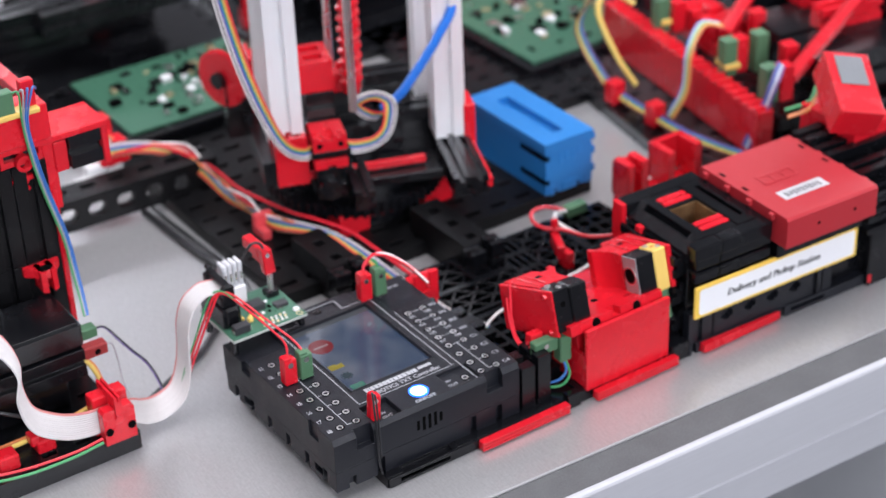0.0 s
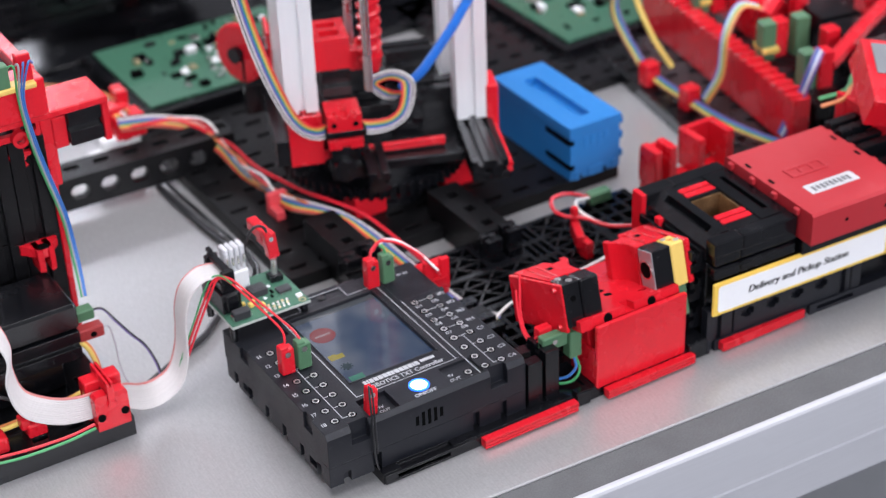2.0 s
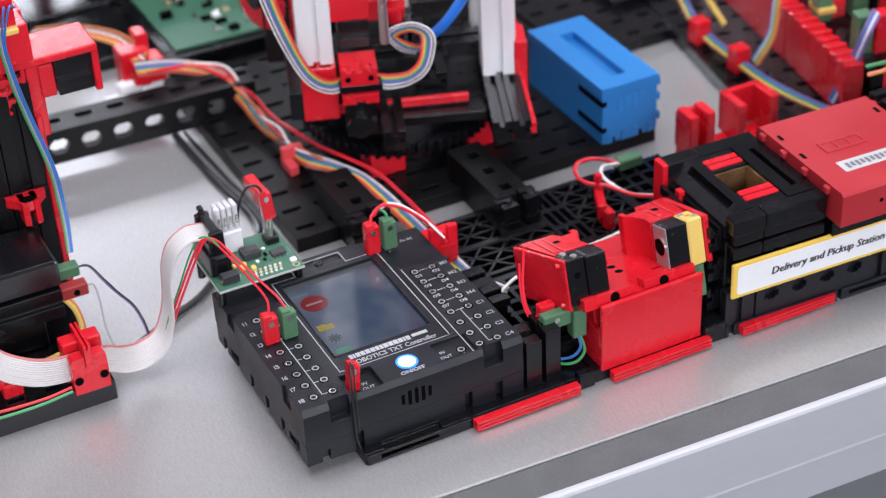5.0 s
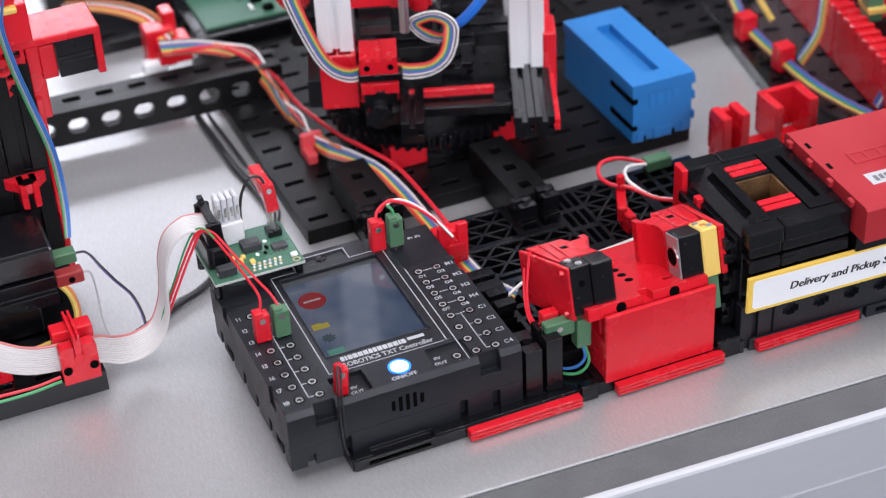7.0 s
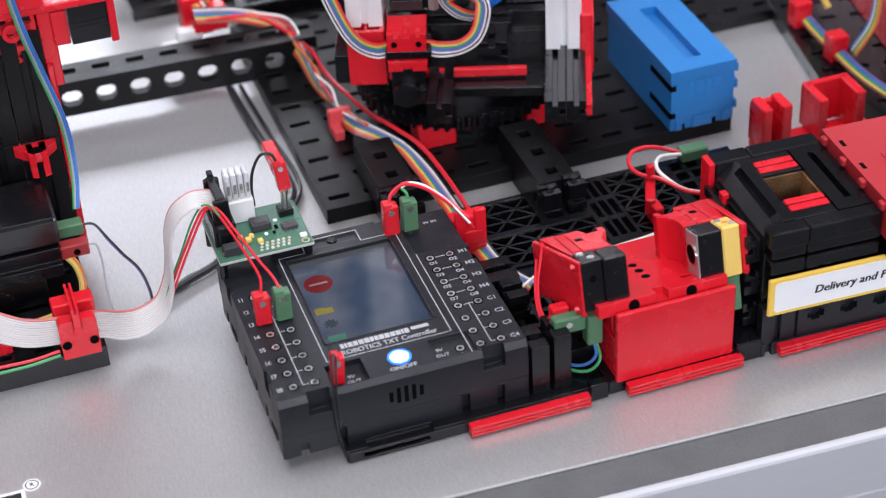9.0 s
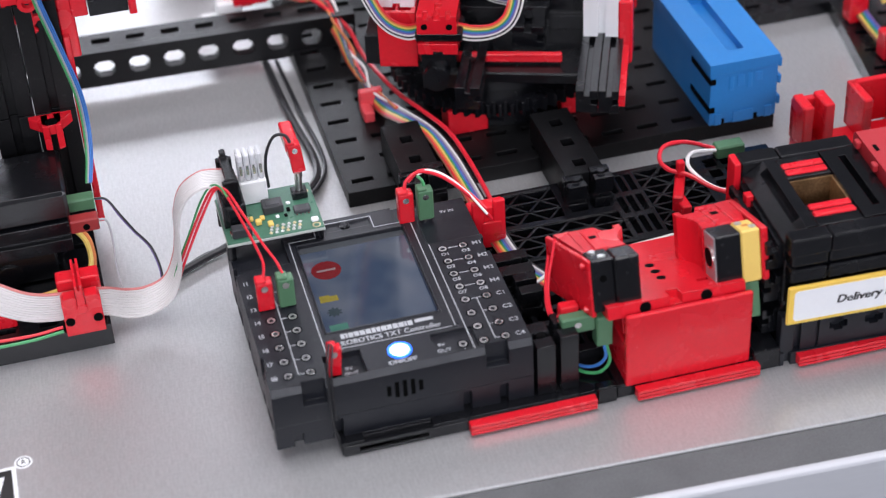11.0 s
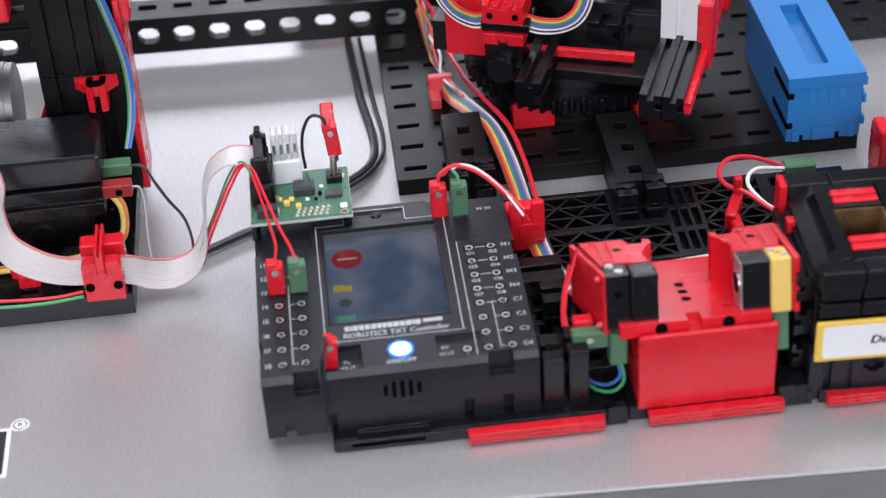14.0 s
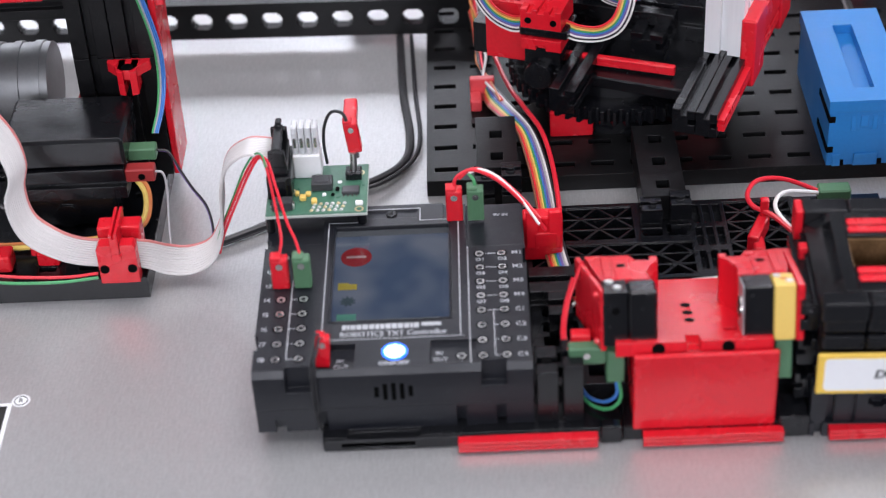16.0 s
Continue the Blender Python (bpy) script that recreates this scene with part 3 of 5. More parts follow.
bm = bm_new(); box(bm, -43.6, -37, 44, 60.5, 45.2, 50.5, 0.5); box(bm, -43.2, -37.4, 43.4, 45.6, 49, 55.5, 0.4); box(bm, -43.2, -37.4, 58.6, 61, 49, 55.5, 0.4); box(bm, -42, -38.6, 44, 60.6, 54.4, 56.4, 0.4); box(bm, -41.4, -39.2, 59, 62.4, 56, 58, 0.4)
part("ribbon_plug", bm, BLACK, hdr, "black ribbon cable plug with strain relief")
bm = bm_new(); box(bm, -36, -26, 55, 62.5, 36.2, 46, 0.5)
wc = part("white_connector", bm, WHITE, brd, "white nylon wire connector")
for i in range(4):
    bm = bm_new(); box(bm, -35.8 + i * 2.45, -33.8 + i * 2.45, 56, 62, 45.8, 57.5, 0.6)
    part("contact_tower", bm, CLEAR, wc, "milky clear contact tower")
bm = bm_new()
for i in range(4):
    box(bm, -35.3 + i * 2.45, -34.3 + i * 2.45, 55.6, 56.1, 49, 53, 0.1)
part("crimp", bm, METAL, wc)
for nm, a, mt in (("inductor", (-29.5, -22.0, 46.5, 52.5, 36.2, 39.4), CHIP), ("inductor_cap", (-28.4, -23.1, 47.4, 51.6, 39.3, 39.8), CHIP), ("chip", (-18.6, -12.4, 43.6, 47.6, 36.2, 37.7), CHIP), ("electrolytic_chip", (-42.8, -35.6, 35.2, 39.2, 36.2, 40), CHIP), ("chip_foot", (-43.4, -42.6, 35.8, 38.6, 36.2, 38.4), METAL), ("chip_foot", (-35.8, -35.0, 35.8, 38.6, 36.2, 38.4), METAL), ("resistor", (-20.4, -18.8, 50.6, 52.2, 36.2, 36.9), PAPER), ("resistor", (-25.6, -24.2, 43.2, 45, 36.2, 36.9), PAPER), ("resistor", (-22.4, -21.2, 43.0, 44.8, 36.2, 36.9), DARK), ("capacitor", (-31.4, -29.6, 43.4, 45.4, 36.2, 37.6), YELLOW),
                  ("capacitor", (-33.4, -31.2, 40.8, 43.2, 36.2, 38), YELLOW), ("capacitor", (-29.2, -27.2, 38.6, 41, 36.2, 37.8), YELLOW), ("led_chip", (-13.6, -11, 36.6, 38.6, 36.2, 37.6), PAPER),
                  ("capacitor", (-35.2, -33.8, 43.8, 46, 36.2, 37.6), YELLOW), ("resistor", (-21, -19.6, 46, 48.4, 36.2, 36.9), DARK), ("resistor", (-24.4, -22.8, 48.4, 50.6, 36.2, 36.9), DARK), ("terminal_block", (-17.5, -11.8, 52.4, 57.6, 36.2, 39.2), BLACK)):
    bm = bm_new(); box(bm, *a, 0.3)
    part(nm, bm, mt, brd)
for i in range(4):
    for y in (42.9, 48.2):
        bm = bm_new(); box(bm, -18.2 + i * 1.5, -17.6 + i * 1.5, y - 0.5, y + 0.5, 36.2, 36.7, 0)
        part("chip_leg", bm, METAL, brd)
for i in range(6):
    for j in range(3):
        bm = bm_new(); cyl(bm, (-29 + i * 2.1 + j * 0.5, 35 + j * 1.9, 36.15), (-29 + i * 2.1 + j * 0.5, 35 + j * 1.9, 36.7), 0.78, 8, 0.4)
        part("solder_pad", bm, SOCKET if (i + j) % 3 else BRASS, brd)
for px, py in ((-12.2, 34.9), (-36.5, 47), (-12.4, 57.4)):
    bm = bm_new(); disc_ring(bm, (px, py), 1.0, 1.6, 36.15, 36.3, 16)
    part("mounting_ring", bm, BRASS, brd)
bm = bm_new(); cyl(bm, (-14.6, 55, 39), (-14.2, 55.4, 46.5), 1.3, 12)
part("pin_post", bm, METAL, brd, "bright metal pin")
gp = thing("ground_plug", "red plug with a looped black wire on a pin", "plug")
plug(gp, -13.4, 57.5, 46.0, RED, 13.5, Matrix.Rotation(radians(-6), 4, "Y") @ Matrix.Diagonal((0.85, 0.95, 1, 1)))
bm = bm_new(); box(bm, -17.2, -12.4, 59, 73, 53, 58.4, 0.6); box(bm, -16.6, -12.8, 59, 66, 50.4, 54, 0.6)
part("plug_tab", bm, RED, gp)
cord("wire", [(-15.2, 56, 57.5), (-17, 57, 62), (-21, 58, 62), (-24, 60, 55), (-25, 62, 46), (-24.6, 63.4, 37)], 0.6, WIRE["black"], gp)

# ---- grey flat cable from the warehouse to the board ----
flat = thing("flat_cable", "light grey flat ribbon cable looping up to the board", "cable")
cpts = [(-172, 66, 84), (-152, 58, 76), (-138, 53, 62), (-133, 49, 50), (-135, 46, 40), (-132, 44, 28), (-122, 42, 21), (-112, 40.5, 18.5), (-100, 40, 18), (-91, 41, 16), (-84, 44, 11), (-76, 46, 9), (-68, 46, 13), (-63.5, 47, 22), (-62, 47.5, 32), (-61, 47.8, 42), (-57.5, 48, 51), (-51, 48, 55.5), (-46, 48.5, 55), (-41, 50, 53)]
csid = [(0.6, 0.7, 0.3), (0.6, 0.7, 0.2), (0.5, 0.8, 0.2), (0.4, 0.9, 0.1), (0.5, 0.8, 0.2), (0.4, 0.7, 0.6), (0.1, 0.45, 0.9), (0, 0.2, 1), (0, 0.15, 1), (0, 0.3, 1), (0, 0.6, 0.8), (-0.1, 0.8, 0.6), (-0.15, 0.95, 0.3), (-0.1, 1, 0.1), (0, 1, 0), (0, 1, 0), (0, 1, 0), (0, 1, 0), (0, 1, 0.1), (0, 1, 0.1)]
ribbon(flat, cpts, csid, [RIBBON] * 11 + [WIRE_PINK], 0.93, 0.6)


# ---- black building blocks ----
def slotted_plate(bm, x0, x1, y0, y1, z0, z1, nx, ny, sl=7.0, sw=2.6, depth=2.2, skip=()):
    """A mounting plate with rows of short slots in its top."""
    pk = []
    for i in range(nx):
        for j in range(ny):
            cx, cy = x0 + (i + 0.5) * (x1 - x0) / nx, y0 + (j + 0.5) * (y1 - y0) / ny
            if (i, j) not in skip:
                pk.append((cx - sl / 2, cx + sl / 2, cy - sw / 2, cy + sw / 2, depth))
    return pocketed(bm, (x0, x1), (y0, y1), (z0, z1), pk)


def beam(bm, x0, x1, y0, y1, z0, z1, slot=3.2, m=None):
    """A black beam along x with a dovetail slot in the top and in the front."""
    cy, cz = (y0 + y1) / 2, (z0 + z1) / 2
    pts = [(y0, z0), (y1, z0), (y1, z1), (cy + slot / 2, z1), (cy + slot / 2, z1 - 2.5), (cy - slot / 2, z1 - 2.5), (cy - slot / 2, z1), (y0, z1),
           (y0, cz + slot / 2), (y0 + 2.5, cz + slot / 2), (y0 + 2.5, cz - slot / 2), (y0, cz - slot / 2)]
    a = Matrix(((0, 0, 1, 0), (1, 0, 0, 0), (0, 1, 0, 0), (0, 0, 0, 1)))
    return prism(bm, pts, x0, x1, a if m is None else m @ a)


def strip(x0, y0, z0=1.0, length=45.0):
    bm = bm_new()
    pocketed(bm, (x0, x0 + length), (z0, z0 + 4.0), (-y0 - 1.6, -y0 + 1.9), [(x0 - 1, x0 + length + 1, z0 + 1.0, z0 + 1.4, 0.8), (x0 - 1, x0 + length + 1, z0 + 2.6, z0 + 3.0, 0.8)], FRONT)
    ob = part("cover_strip", bm, RED)
    return tagged(ob, "glossy red grooved cover strip along the black base edge", "strip", "red strips along the base")


base = thing("base_plate", "black plastic base under the controller and the pickup station", "base plate")
bm = bm_new()
pocketed(bm, (-24, 73), (-49, 52), (0, 5), [(-16, 8, -49.1, -45, 1.5)])
part("plate", bm, BLACK, base)
bm = bm_new(); pocketed(bm, (-23.5, 73), (0.3, 4.6), (48.8, 50.0), [(-18, 6, 1.4, 3.4, 1.0), (67, 71, 1.2, 3.6, 1.0)], FRONT)
part("edge_rail", bm, BLACK, base)
bm = bm_new(); box(bm, 73.4, 131, -50, 62, 0, 5.5, 0.3)
part("plate", bm, BLACK, base)
for a in ((123, 133, -51.6, -40, 0, 8.6), (66, 73, -51.2, -47, 0, 7)):
    bm = bm_new(); box(bm, *a, 0.4)
    part("joining_block", bm, BLACK, base)
strip(20.0, -52.0)
strip(79.5, -52.6)
strip(139.0, -53.0)
strip(236.0, -56.5, 2.0, 30)

for nm, xa, xb, zt in (("tall", 46.2, 52.8, 26), ("short", 54.6, 61.0, 28.5)):
    bm = bm_new()
    pocketed(bm, (xa, xb), (-45.5, -32), (5.2, zt), [(xa - 1, xb + 1, -40.6, -37.4, 3.0)])
    st = tagged(part("building_block", bm, BLACK), "small upright black building block with a slot", "block", "upright black blocks")
    bm = bm_new(); cyl(bm, ((xa + xb) / 2, -39, zt - 1), ((xa + xb) / 2, -39, zt + 0.15), 1.7, 14)
    part("hole", bm, DARK, st)

# perforated black plate behind the pickup station
lat = thing("lattice_plate", "black plastic plate with slots and a cross lattice between the stations", "plate")
bm = bm_new()
pk = [(48, 106, 24, 43, 5), (120, 144, 24, 66, 5), (48, 86, 46, 66, 5)]
for i in range(3):
    pk += [(108 + i * 3.9, 110.6 + i * 3.9, 26 + 14 * j, 37 + 14 * j, 4) for j in range(3)]
pk += [(89 + 9 * i, 96 + 9 * i, 47 + 10 * j, 54 + 10 * j, 4) for i in range(2) for j in range(2)]
pocketed(bm, (46, 146), (22, 68), (2, 10), pk)
part("slotted_sheet", bm, BLACK, lat)
bm = bm_new(); pocketed(bm, (146.2, 178), (34, 68), (2, 9.6), [(149 + 7 * i, 154 + 7 * i, 37 + 7.5 * j, 42.5 + 7.5 * j, 4) for i in range(4) for j in range(4)])
part("slotted_sheet", bm, BLACK, lat)
# truss of thin ribs moulded into the three fields
for fx0, fx1, fy0, fy1 in ((48, 106, 24, 43), (120, 144, 24, 66), (48, 86, 46, 66)):
    nx, ny = int((fx1 - fx0) / 6), int((fy1 - fy0) / 6)
    dx, dy = (fx1 - fx0) / nx, (fy1 - fy0) / ny
    for j in range(ny):
        bm = bm_new()
        for i in range(nx):
            s = 1 if (i + j) % 2 else -1
            box(bm, -math.hypot(dx, dy) / 2, math.hypot(dx, dy) / 2, -0.5, 0.5, 5, 9.8 + 0.01 * (i % 2), 0, Matrix.Translation((fx0 + (i + 0.5) * dx, fy0 + (j + 0.5) * dy, 0)) @ Matrix.Rotation(math.atan2(s * dy, dx), 4, "Z"))
        box(bm, fx0, fx1, fy0 + (j + 1) * dy - 0.5, fy0 + (j + 1) * dy + 0.5, 5, 9.7, 0)
        part("lattice_bar", bm, BLACK, lat)
bm = bm_new(); pocketed(bm, (46, 133), (-32, 22), (2, 9), [(50 + 7 * i, 55 + 7 * i, -28 + 8 * j, -22.5 + 8 * j, 4) for i in range(11) for j in range(6)])
part("slotted_sheet", bm, BLACK, lat)
bm = bm_new(); beam(bm, 46, 62, 8, 22, 9, 17); beam(bm, 52, 60, -8, 4, 9, 20)
part("joint", bm, BLACK, lat)
bm = bm_new(); box(bm, 60, 132, 67.8, 69.2, 4, 8, 0.2)
part("edge_strip", bm, RED, lat, "narrow red strip")

rc = thing("cable_clip", "red plastic cable clip beside the controller", "clip", "red cable clips")
bm = bm_new(); box(bm, 46, 60, 27, 33, 10, 29, 0.6); box(bm, 47, 51.5, 25.6, 28, 16, 32, 0.4); box(bm, 55, 59.5, 25.6, 28, 16, 32, 0.4)
part("clip_body", bm, RED, rc)
bm = bm_new(); box(bm, 50, 58, 25.4, 26.8, 17, 23, 0.3)
part("clip_tongue", bm, RED, rc)
rc.matrix_basis = pose(-0.001, 0.008, 0)

# ---- pickup station: the red cradle with its light barrier ----
cr = thing("pickup_cradle", "red plastic workpiece cradle with a round seat and side cheeks", "cradle")
bm = bm_new(); pocketed(bm, (71, 120.5), (-47, 3), (32.6, 37.2), [(93.2, 97.6, -47.1, -42, 3.4), (106, 110, -40, -37.6, 1.6)])
part("seat_plate", bm, RED, cr)
for hx in (84.4, 106.4):
    bm = bm_new(); cyl(bm, (hx, -47.06, 34.8), (hx, -45, 34.8), 2.1, 18)
    part("peg_hole", bm, DARK, cr)
for hx, hy in ((96, -25), (96, -31), (96, -19)):
    bm = bm_new(); cyl(bm, (hx, hy, 35), (hx, hy, 37.28), 1.7, 18)
    part("peg_hole", bm, DARK, cr)


def cheek(mirror):
    """One cheek of the cradle: square outside, hollowed by the round seat inside, notched on top."""
    arc = [(97 - 14.4 * math.cos(a), -29.5 + 14.4 * math.sin(a)) for a in [radians(v) for v in range(-18, 54, 8)]]
    poly = [(63.6, -13.5), (67.6, -34.6)] + arc + [(87, -15.6), (84.6, -15.6), (84.6, -18.6), (80, -18.6), (78, -14), (70, -14), (69, -13.5)]
    if mirror:
        poly = [(194 - x, y) for x, y in poly][::-1]
    bm = prism(bm_new(), poly, 34.6, 53.6)
    bmesh.ops.recalc_face_normals(bm, faces=bm.faces[:])
    ck = part("cheek", bm, RED, cr)
    sgn = (lambda v: 194 - v) if mirror else (lambda v: v)
    for a, b, c, d, h in ((68.5, 71.4, -33, -15, 0.5), (72.2, 77.6, -34, -16, 0.5)):
        x0, x1 = sorted((sgn(a), sgn(b)))
        bm = bm_new(); box(bm, x0, x1, c, d, 53.2, 53.6 + h, 0.25)
        part("top_rib", bm, RED, ck)
    x0, x1 = sorted((sgn(73.4), sgn(76)))
    bm = bm_new(); box(bm, x0, x1, -25, -22.6, 53.6, 54.2, 0)
    part("slot", bm, DARK, ck)
    return ck


cheek(False)
cheek(True)
bm = bm_new(); box(bm, -0.9, 0.9, -14, 14, -11.5, 11.5, 0.4, Matrix.Translation((64.4, -28.6, 43.4)) @ Matrix.Rotation(radians(12), 4, "Z") @ Matrix.Diagonal((1, 1.08, 0.9, 1)))
sp = part("side_cover", bm, RED, cr, "smooth red cover plate")
for z in (35.4, 51.4):
    bm = bm_new(); cyl(bm, (64.8, -39.8, z), (66.4, -40.2, z), 1.0, 12)
    part("rivet", bm, RED, sp)
bm = bm_new(); box(bm, 78, 118, -40, -33, 10.5, 33, 0.4)
part("support", bm, RED, cr)
bm = bm_new(); box(bm, 76.4, 122, -50.4, -48.2, 4.6, 35.0, 0.45)
front = tagged(part("red_board", bm, RED), "glossy red rectangular board standing before the cradle", "board")
bm = bm_new(); box(bm, 76.6, 78.4, -48.1, -26, 5.6, 22, 0.3)
part("side_lip", bm, RED, front)

ls = thing("light_sensor", "black light sensor block with two metal contacts on the cradle", "sensor")
bm = bm_new(); box(bm, 67.4, 75.4, -44, -34.6, 34.8, 54.0, 0.5)
b1 = part("sensor_body", bm, BLACK, ls)
bm = bm_new(); box(bm, 75.5, 84.4, -44.6, -34.8, 35.2, 53.8, 0.8)
part("sensor_head", bm, BLACK, ls)
for px, py in ((69.8, -37.0), (72.0, -41.6)):
    bm = bm_new(); cyl(bm, (px, py, 53.8), (px, py, 54.5), 1.35, 14)
    part("contact", bm, SOCKET, b1, "small bright contact", smooth=True)
bm = bm_new(); box(bm, 71.2, 73.2, -39.9, -38.5, 53.9, 54.1, 0); cyl(bm, (71.4, -44.1, 47), (71.4, -43.8, 47), 1.3, 12)
part("recess", bm, DARK, b1)
lp = thing("lamp_block", "black and pale yellow lens lamp block facing across the cradle", "lamp")
bm = bm_new(); box(bm, 111.6, 120.8, -44.6, -34.6, 34.8, 53.8, 0.5)
b2 = part("lens_housing", bm, BLACK, lp)
bm = bm_new(); box(bm, 111.0, 111.7, -44.2, -35, 35.2, 53.4, 0.2)
b3 = part("face_plate", bm, surface("grey_metal_face", (0.42, 0.42, 0.43), 0.34, metal=0.6), lp, "grey metal face with a round opening")
bm = bm_new()
disc_ring(bm, (0, 0), 3.5, 4.1, 0, 0.4, 22)
part("lens_ring", bm, METAL, b3, m=Matrix.Translation((111.0, -39.4, 45.0)) @ Matrix.Rotation(radians(-90), 4, "Y"))
bm = bm_new(); cyl(bm, (110.7, -39.4, 45), (111.1, -39.4, 45), 3.55, 20)
part("lens_hole", bm, DARK, b3)
bm = bm_new(); box(bm, 120.9, 127.8, -44.4, -34.6, 34.8, 54.0, 0.5)
b4 = part("lamp_socket", bm, YELLOW, lp, "pale yellow plastic socket")
for px, py in ((122.6, -37.2), (126, -41.6)):
    bm = bm_new(); cyl(bm, (px, py, 53.8), (px, py, 54.4), 1.25, 14)
    part("contact", bm, SOCKET, b4, smooth=True)
bm = bm_new(); box(bm, 123.2, 125.4, -40.2, -38.6, 53.9, 54.08, 0)
part("recess", bm, surface("orange_recess", (0.5, 0.16, 0.02), 0.5), b4)
bm = bm_new(); box(bm, 127.9, 130.4, -45.0, -16, 34.7, 54.2, 0.4)
part("back_plate", bm, RED, lp)
for z in (36.5, 52):
    bm = bm_new(); cyl(bm, (129.2, -45.3, z), (129.2, -44.8, z), 0.9, 12)
    part("rivet", bm, RED, lp)
bm = bm_new(); box(bm, 121.6, 127, -43.4, -38.6, 21, 34.6, 0.4)
part("plug", bm, GREEN, lp, "green plug underneath")
TILT = Matrix.Translation((0, -0.046, 0.033)) @ Matrix.Rotation(radians(-15), 4, "X") @ Matrix.Translation((0, 0.046, -0.033))
for ob in (cr, ls, lp):
    ob.matrix_basis = TILT
pg = thing("plug_pair", "green and red plugs under the light sensor with thin leads", "plug")
bm = bm_new(); box(bm, 56.5, 68.6, -41, -36.6, 25, 31.6, 0.5)
part("plug", bm, GREEN, pg)
bm = bm_new(); box(bm, 68.4, 74.2, -43, -37.4, 18.6, 31.4, 0.5)
part("plug", bm, GREEN, pg)
bm = bm_new(); box(bm, 57.5, 64, -36.6, -32.4, 27, 33.4, 0.4)
part("plug", bm, RED, pg)
bm = bm_new(); cyl(bm, (62.2, -41.1, 28.6), (62.2, -40.7, 28.6), 1.2, 12)
part("screw", bm, METAL, pg)
cord("wire", [(58, -35, 30), (56.4, -33, 27.5), (56, -28, 30), (57.4, -23, 36), (60, -19, 42), (62.5, -15, 47)], 0.55, WIRE["red"], pg)
cord("wire", [(57, -37, 29), (55.6, -34.6, 26.4), (55, -29, 29), (56.4, -23, 35), (59.4, -17, 42)], 0.5, WIRE["red"], pg)
cord("wire", [(71.5, -40, 19), (71.8, -42, 13), (68, -41, 9), (63, -37, 8), (60, -30, 9)], 0.6, WIRE["blue"], pg)
cord("wire", [(72.3, -40, 19), (73, -43, 12), (69, -43, 7.6), (63, -39, 7), (58, -30, 9)], 0.6, WIRE["green"], pg)

# ---- delivery station: black box with a chute, sign, and red motor cover ----
ds = thing("delivery_station", "black building-block box with a square chute opening and a sign", "station")
bm = bm_new(); box(bm, 134, 240, -47, 3, 0, 43, 0.4)
part("core", bm, BLACK, ds)
bm = bm_new()
pocketed(bm, (133, 216), (5, 21), (46.5, 50.6), [(138, 140.5, 5, 21, 2), (146, 147.2, 5, 21, 1.2), (204.5, 207.5, 5, 21, 2), (210, 211, 5, 21, 1)] +
         [(151 + 13.2 * i, 157.6 + 13.2 * i, 12.5, 15.5, 3) for i in range(4)] + [(152.6 + 13.2 * i, 156 + 13.2 * i, 11.4, 16.6, 3) for i in range(4)], FRONT)
part("lower_wall", bm, CASE, ds)
bm = bm_new(); pocketed(bm, (133, 236), (0, 5.4), (45, 51.4), [(192, 212, 1.6, 3.6, 3), (186, 188, 0, 5.4, 3), (134.5, 137, 0, 5.4, 2)], FRONT)
part("base_rail", bm, CASE, ds)
for a, z0, z1 in ((0, 36.5, 42.2), (0, 43.4, 50.6)):
    for x0, x1 in ((134.5, 147.6), (147.9, 176.5)):
        bm = bm_new(); box(bm, x0, x1, -52.4, -43, z0, z1, 0.7)
        part("front_block", bm, BLACK, ds)
bm = bm_new(); cyl(bm, (134.3, -48.5, 45.3), (134.6, -48.5, 45.3), 1.6, 14); cyl(bm, (134.3, -48.5, 40), (134.6, -48.5, 40), 1.2, 14)
part("peg_hole", bm, DARK, ds)
# chute top: four slotted blocks round the opening
top = new("chute_top"); top.empty_display_size = 0.01
top.parent = ds
z0, z1 = 48, 55.2
for y0, y1 in ((-53, -46.2), (-4.2, 3.4)):
    for x0, x1 in ((133.5, 148), (148.2, 176)):
        bm = bm_new(); box(bm, x0, x1, y0, y1, z0, z1, 0.6)
        part("top_block", bm, BLACK, top)
for x0, x1, sx in ((133.8, 145.4, 138.6), (162.2, 175.6, 167.6)):
    bm = bm_new()
    pocketed(bm, (x0, x1), (-46, -4.4), (z0 - 4, z1), [(sx, sx + 2.6, -40, -9, 4)])
    if x0 < 140:
        for v in bm.verts:
            if v.co.x < 134 and v.co.z > 50:
                v.co.z -= 5.5
            elif v.co.x < 139 and v.co.z > 54:
                v.co.z -= 2.2
    part("top_block", bm, BLACK, top)
for y0, y1, yb in ((-46, -33.2, -41.6), (-17, -4.4, -16)):
    bm = bm_new(); box(bm, 145.6, 162, y0, y1, z0 - 3, z1 - 0.4, 0.3)
    tb = part("top_block", bm, BLACK, top)
    for k in range(2):
        bm = bm_new(); box(bm, 146.2, 161.4, yb + 0.6 + k * 4.0, yb + 3.8 + k * 4.0, z1 - 1.6, z1 + 0.35, 0.5)
        part("red_bar", bm, RED, tb, "small red bar")
for a in ((145.4, 146, -33, -17.2), (161.6, 162.2, -33, -17.2), (146, 161.6, -17.8, -17.1), (146, 161.6, -33.1, -32.4)):
    bm = bm_new(); box(bm, *a, 43.2, 53.6, 0)
    part("chute_lining", bm, COPPER, ds, "worn copper-coloured chute lining")
bm = bm_new(); box(bm, 131, 133.6, -4, 3.5, 12, 55, 0.4); box(bm, 130.8, 133.6, -17, -13.5, 44, 50, 0.3)
part("side_rail", bm, RED, ds, "red side rail")
bm = bm_new()
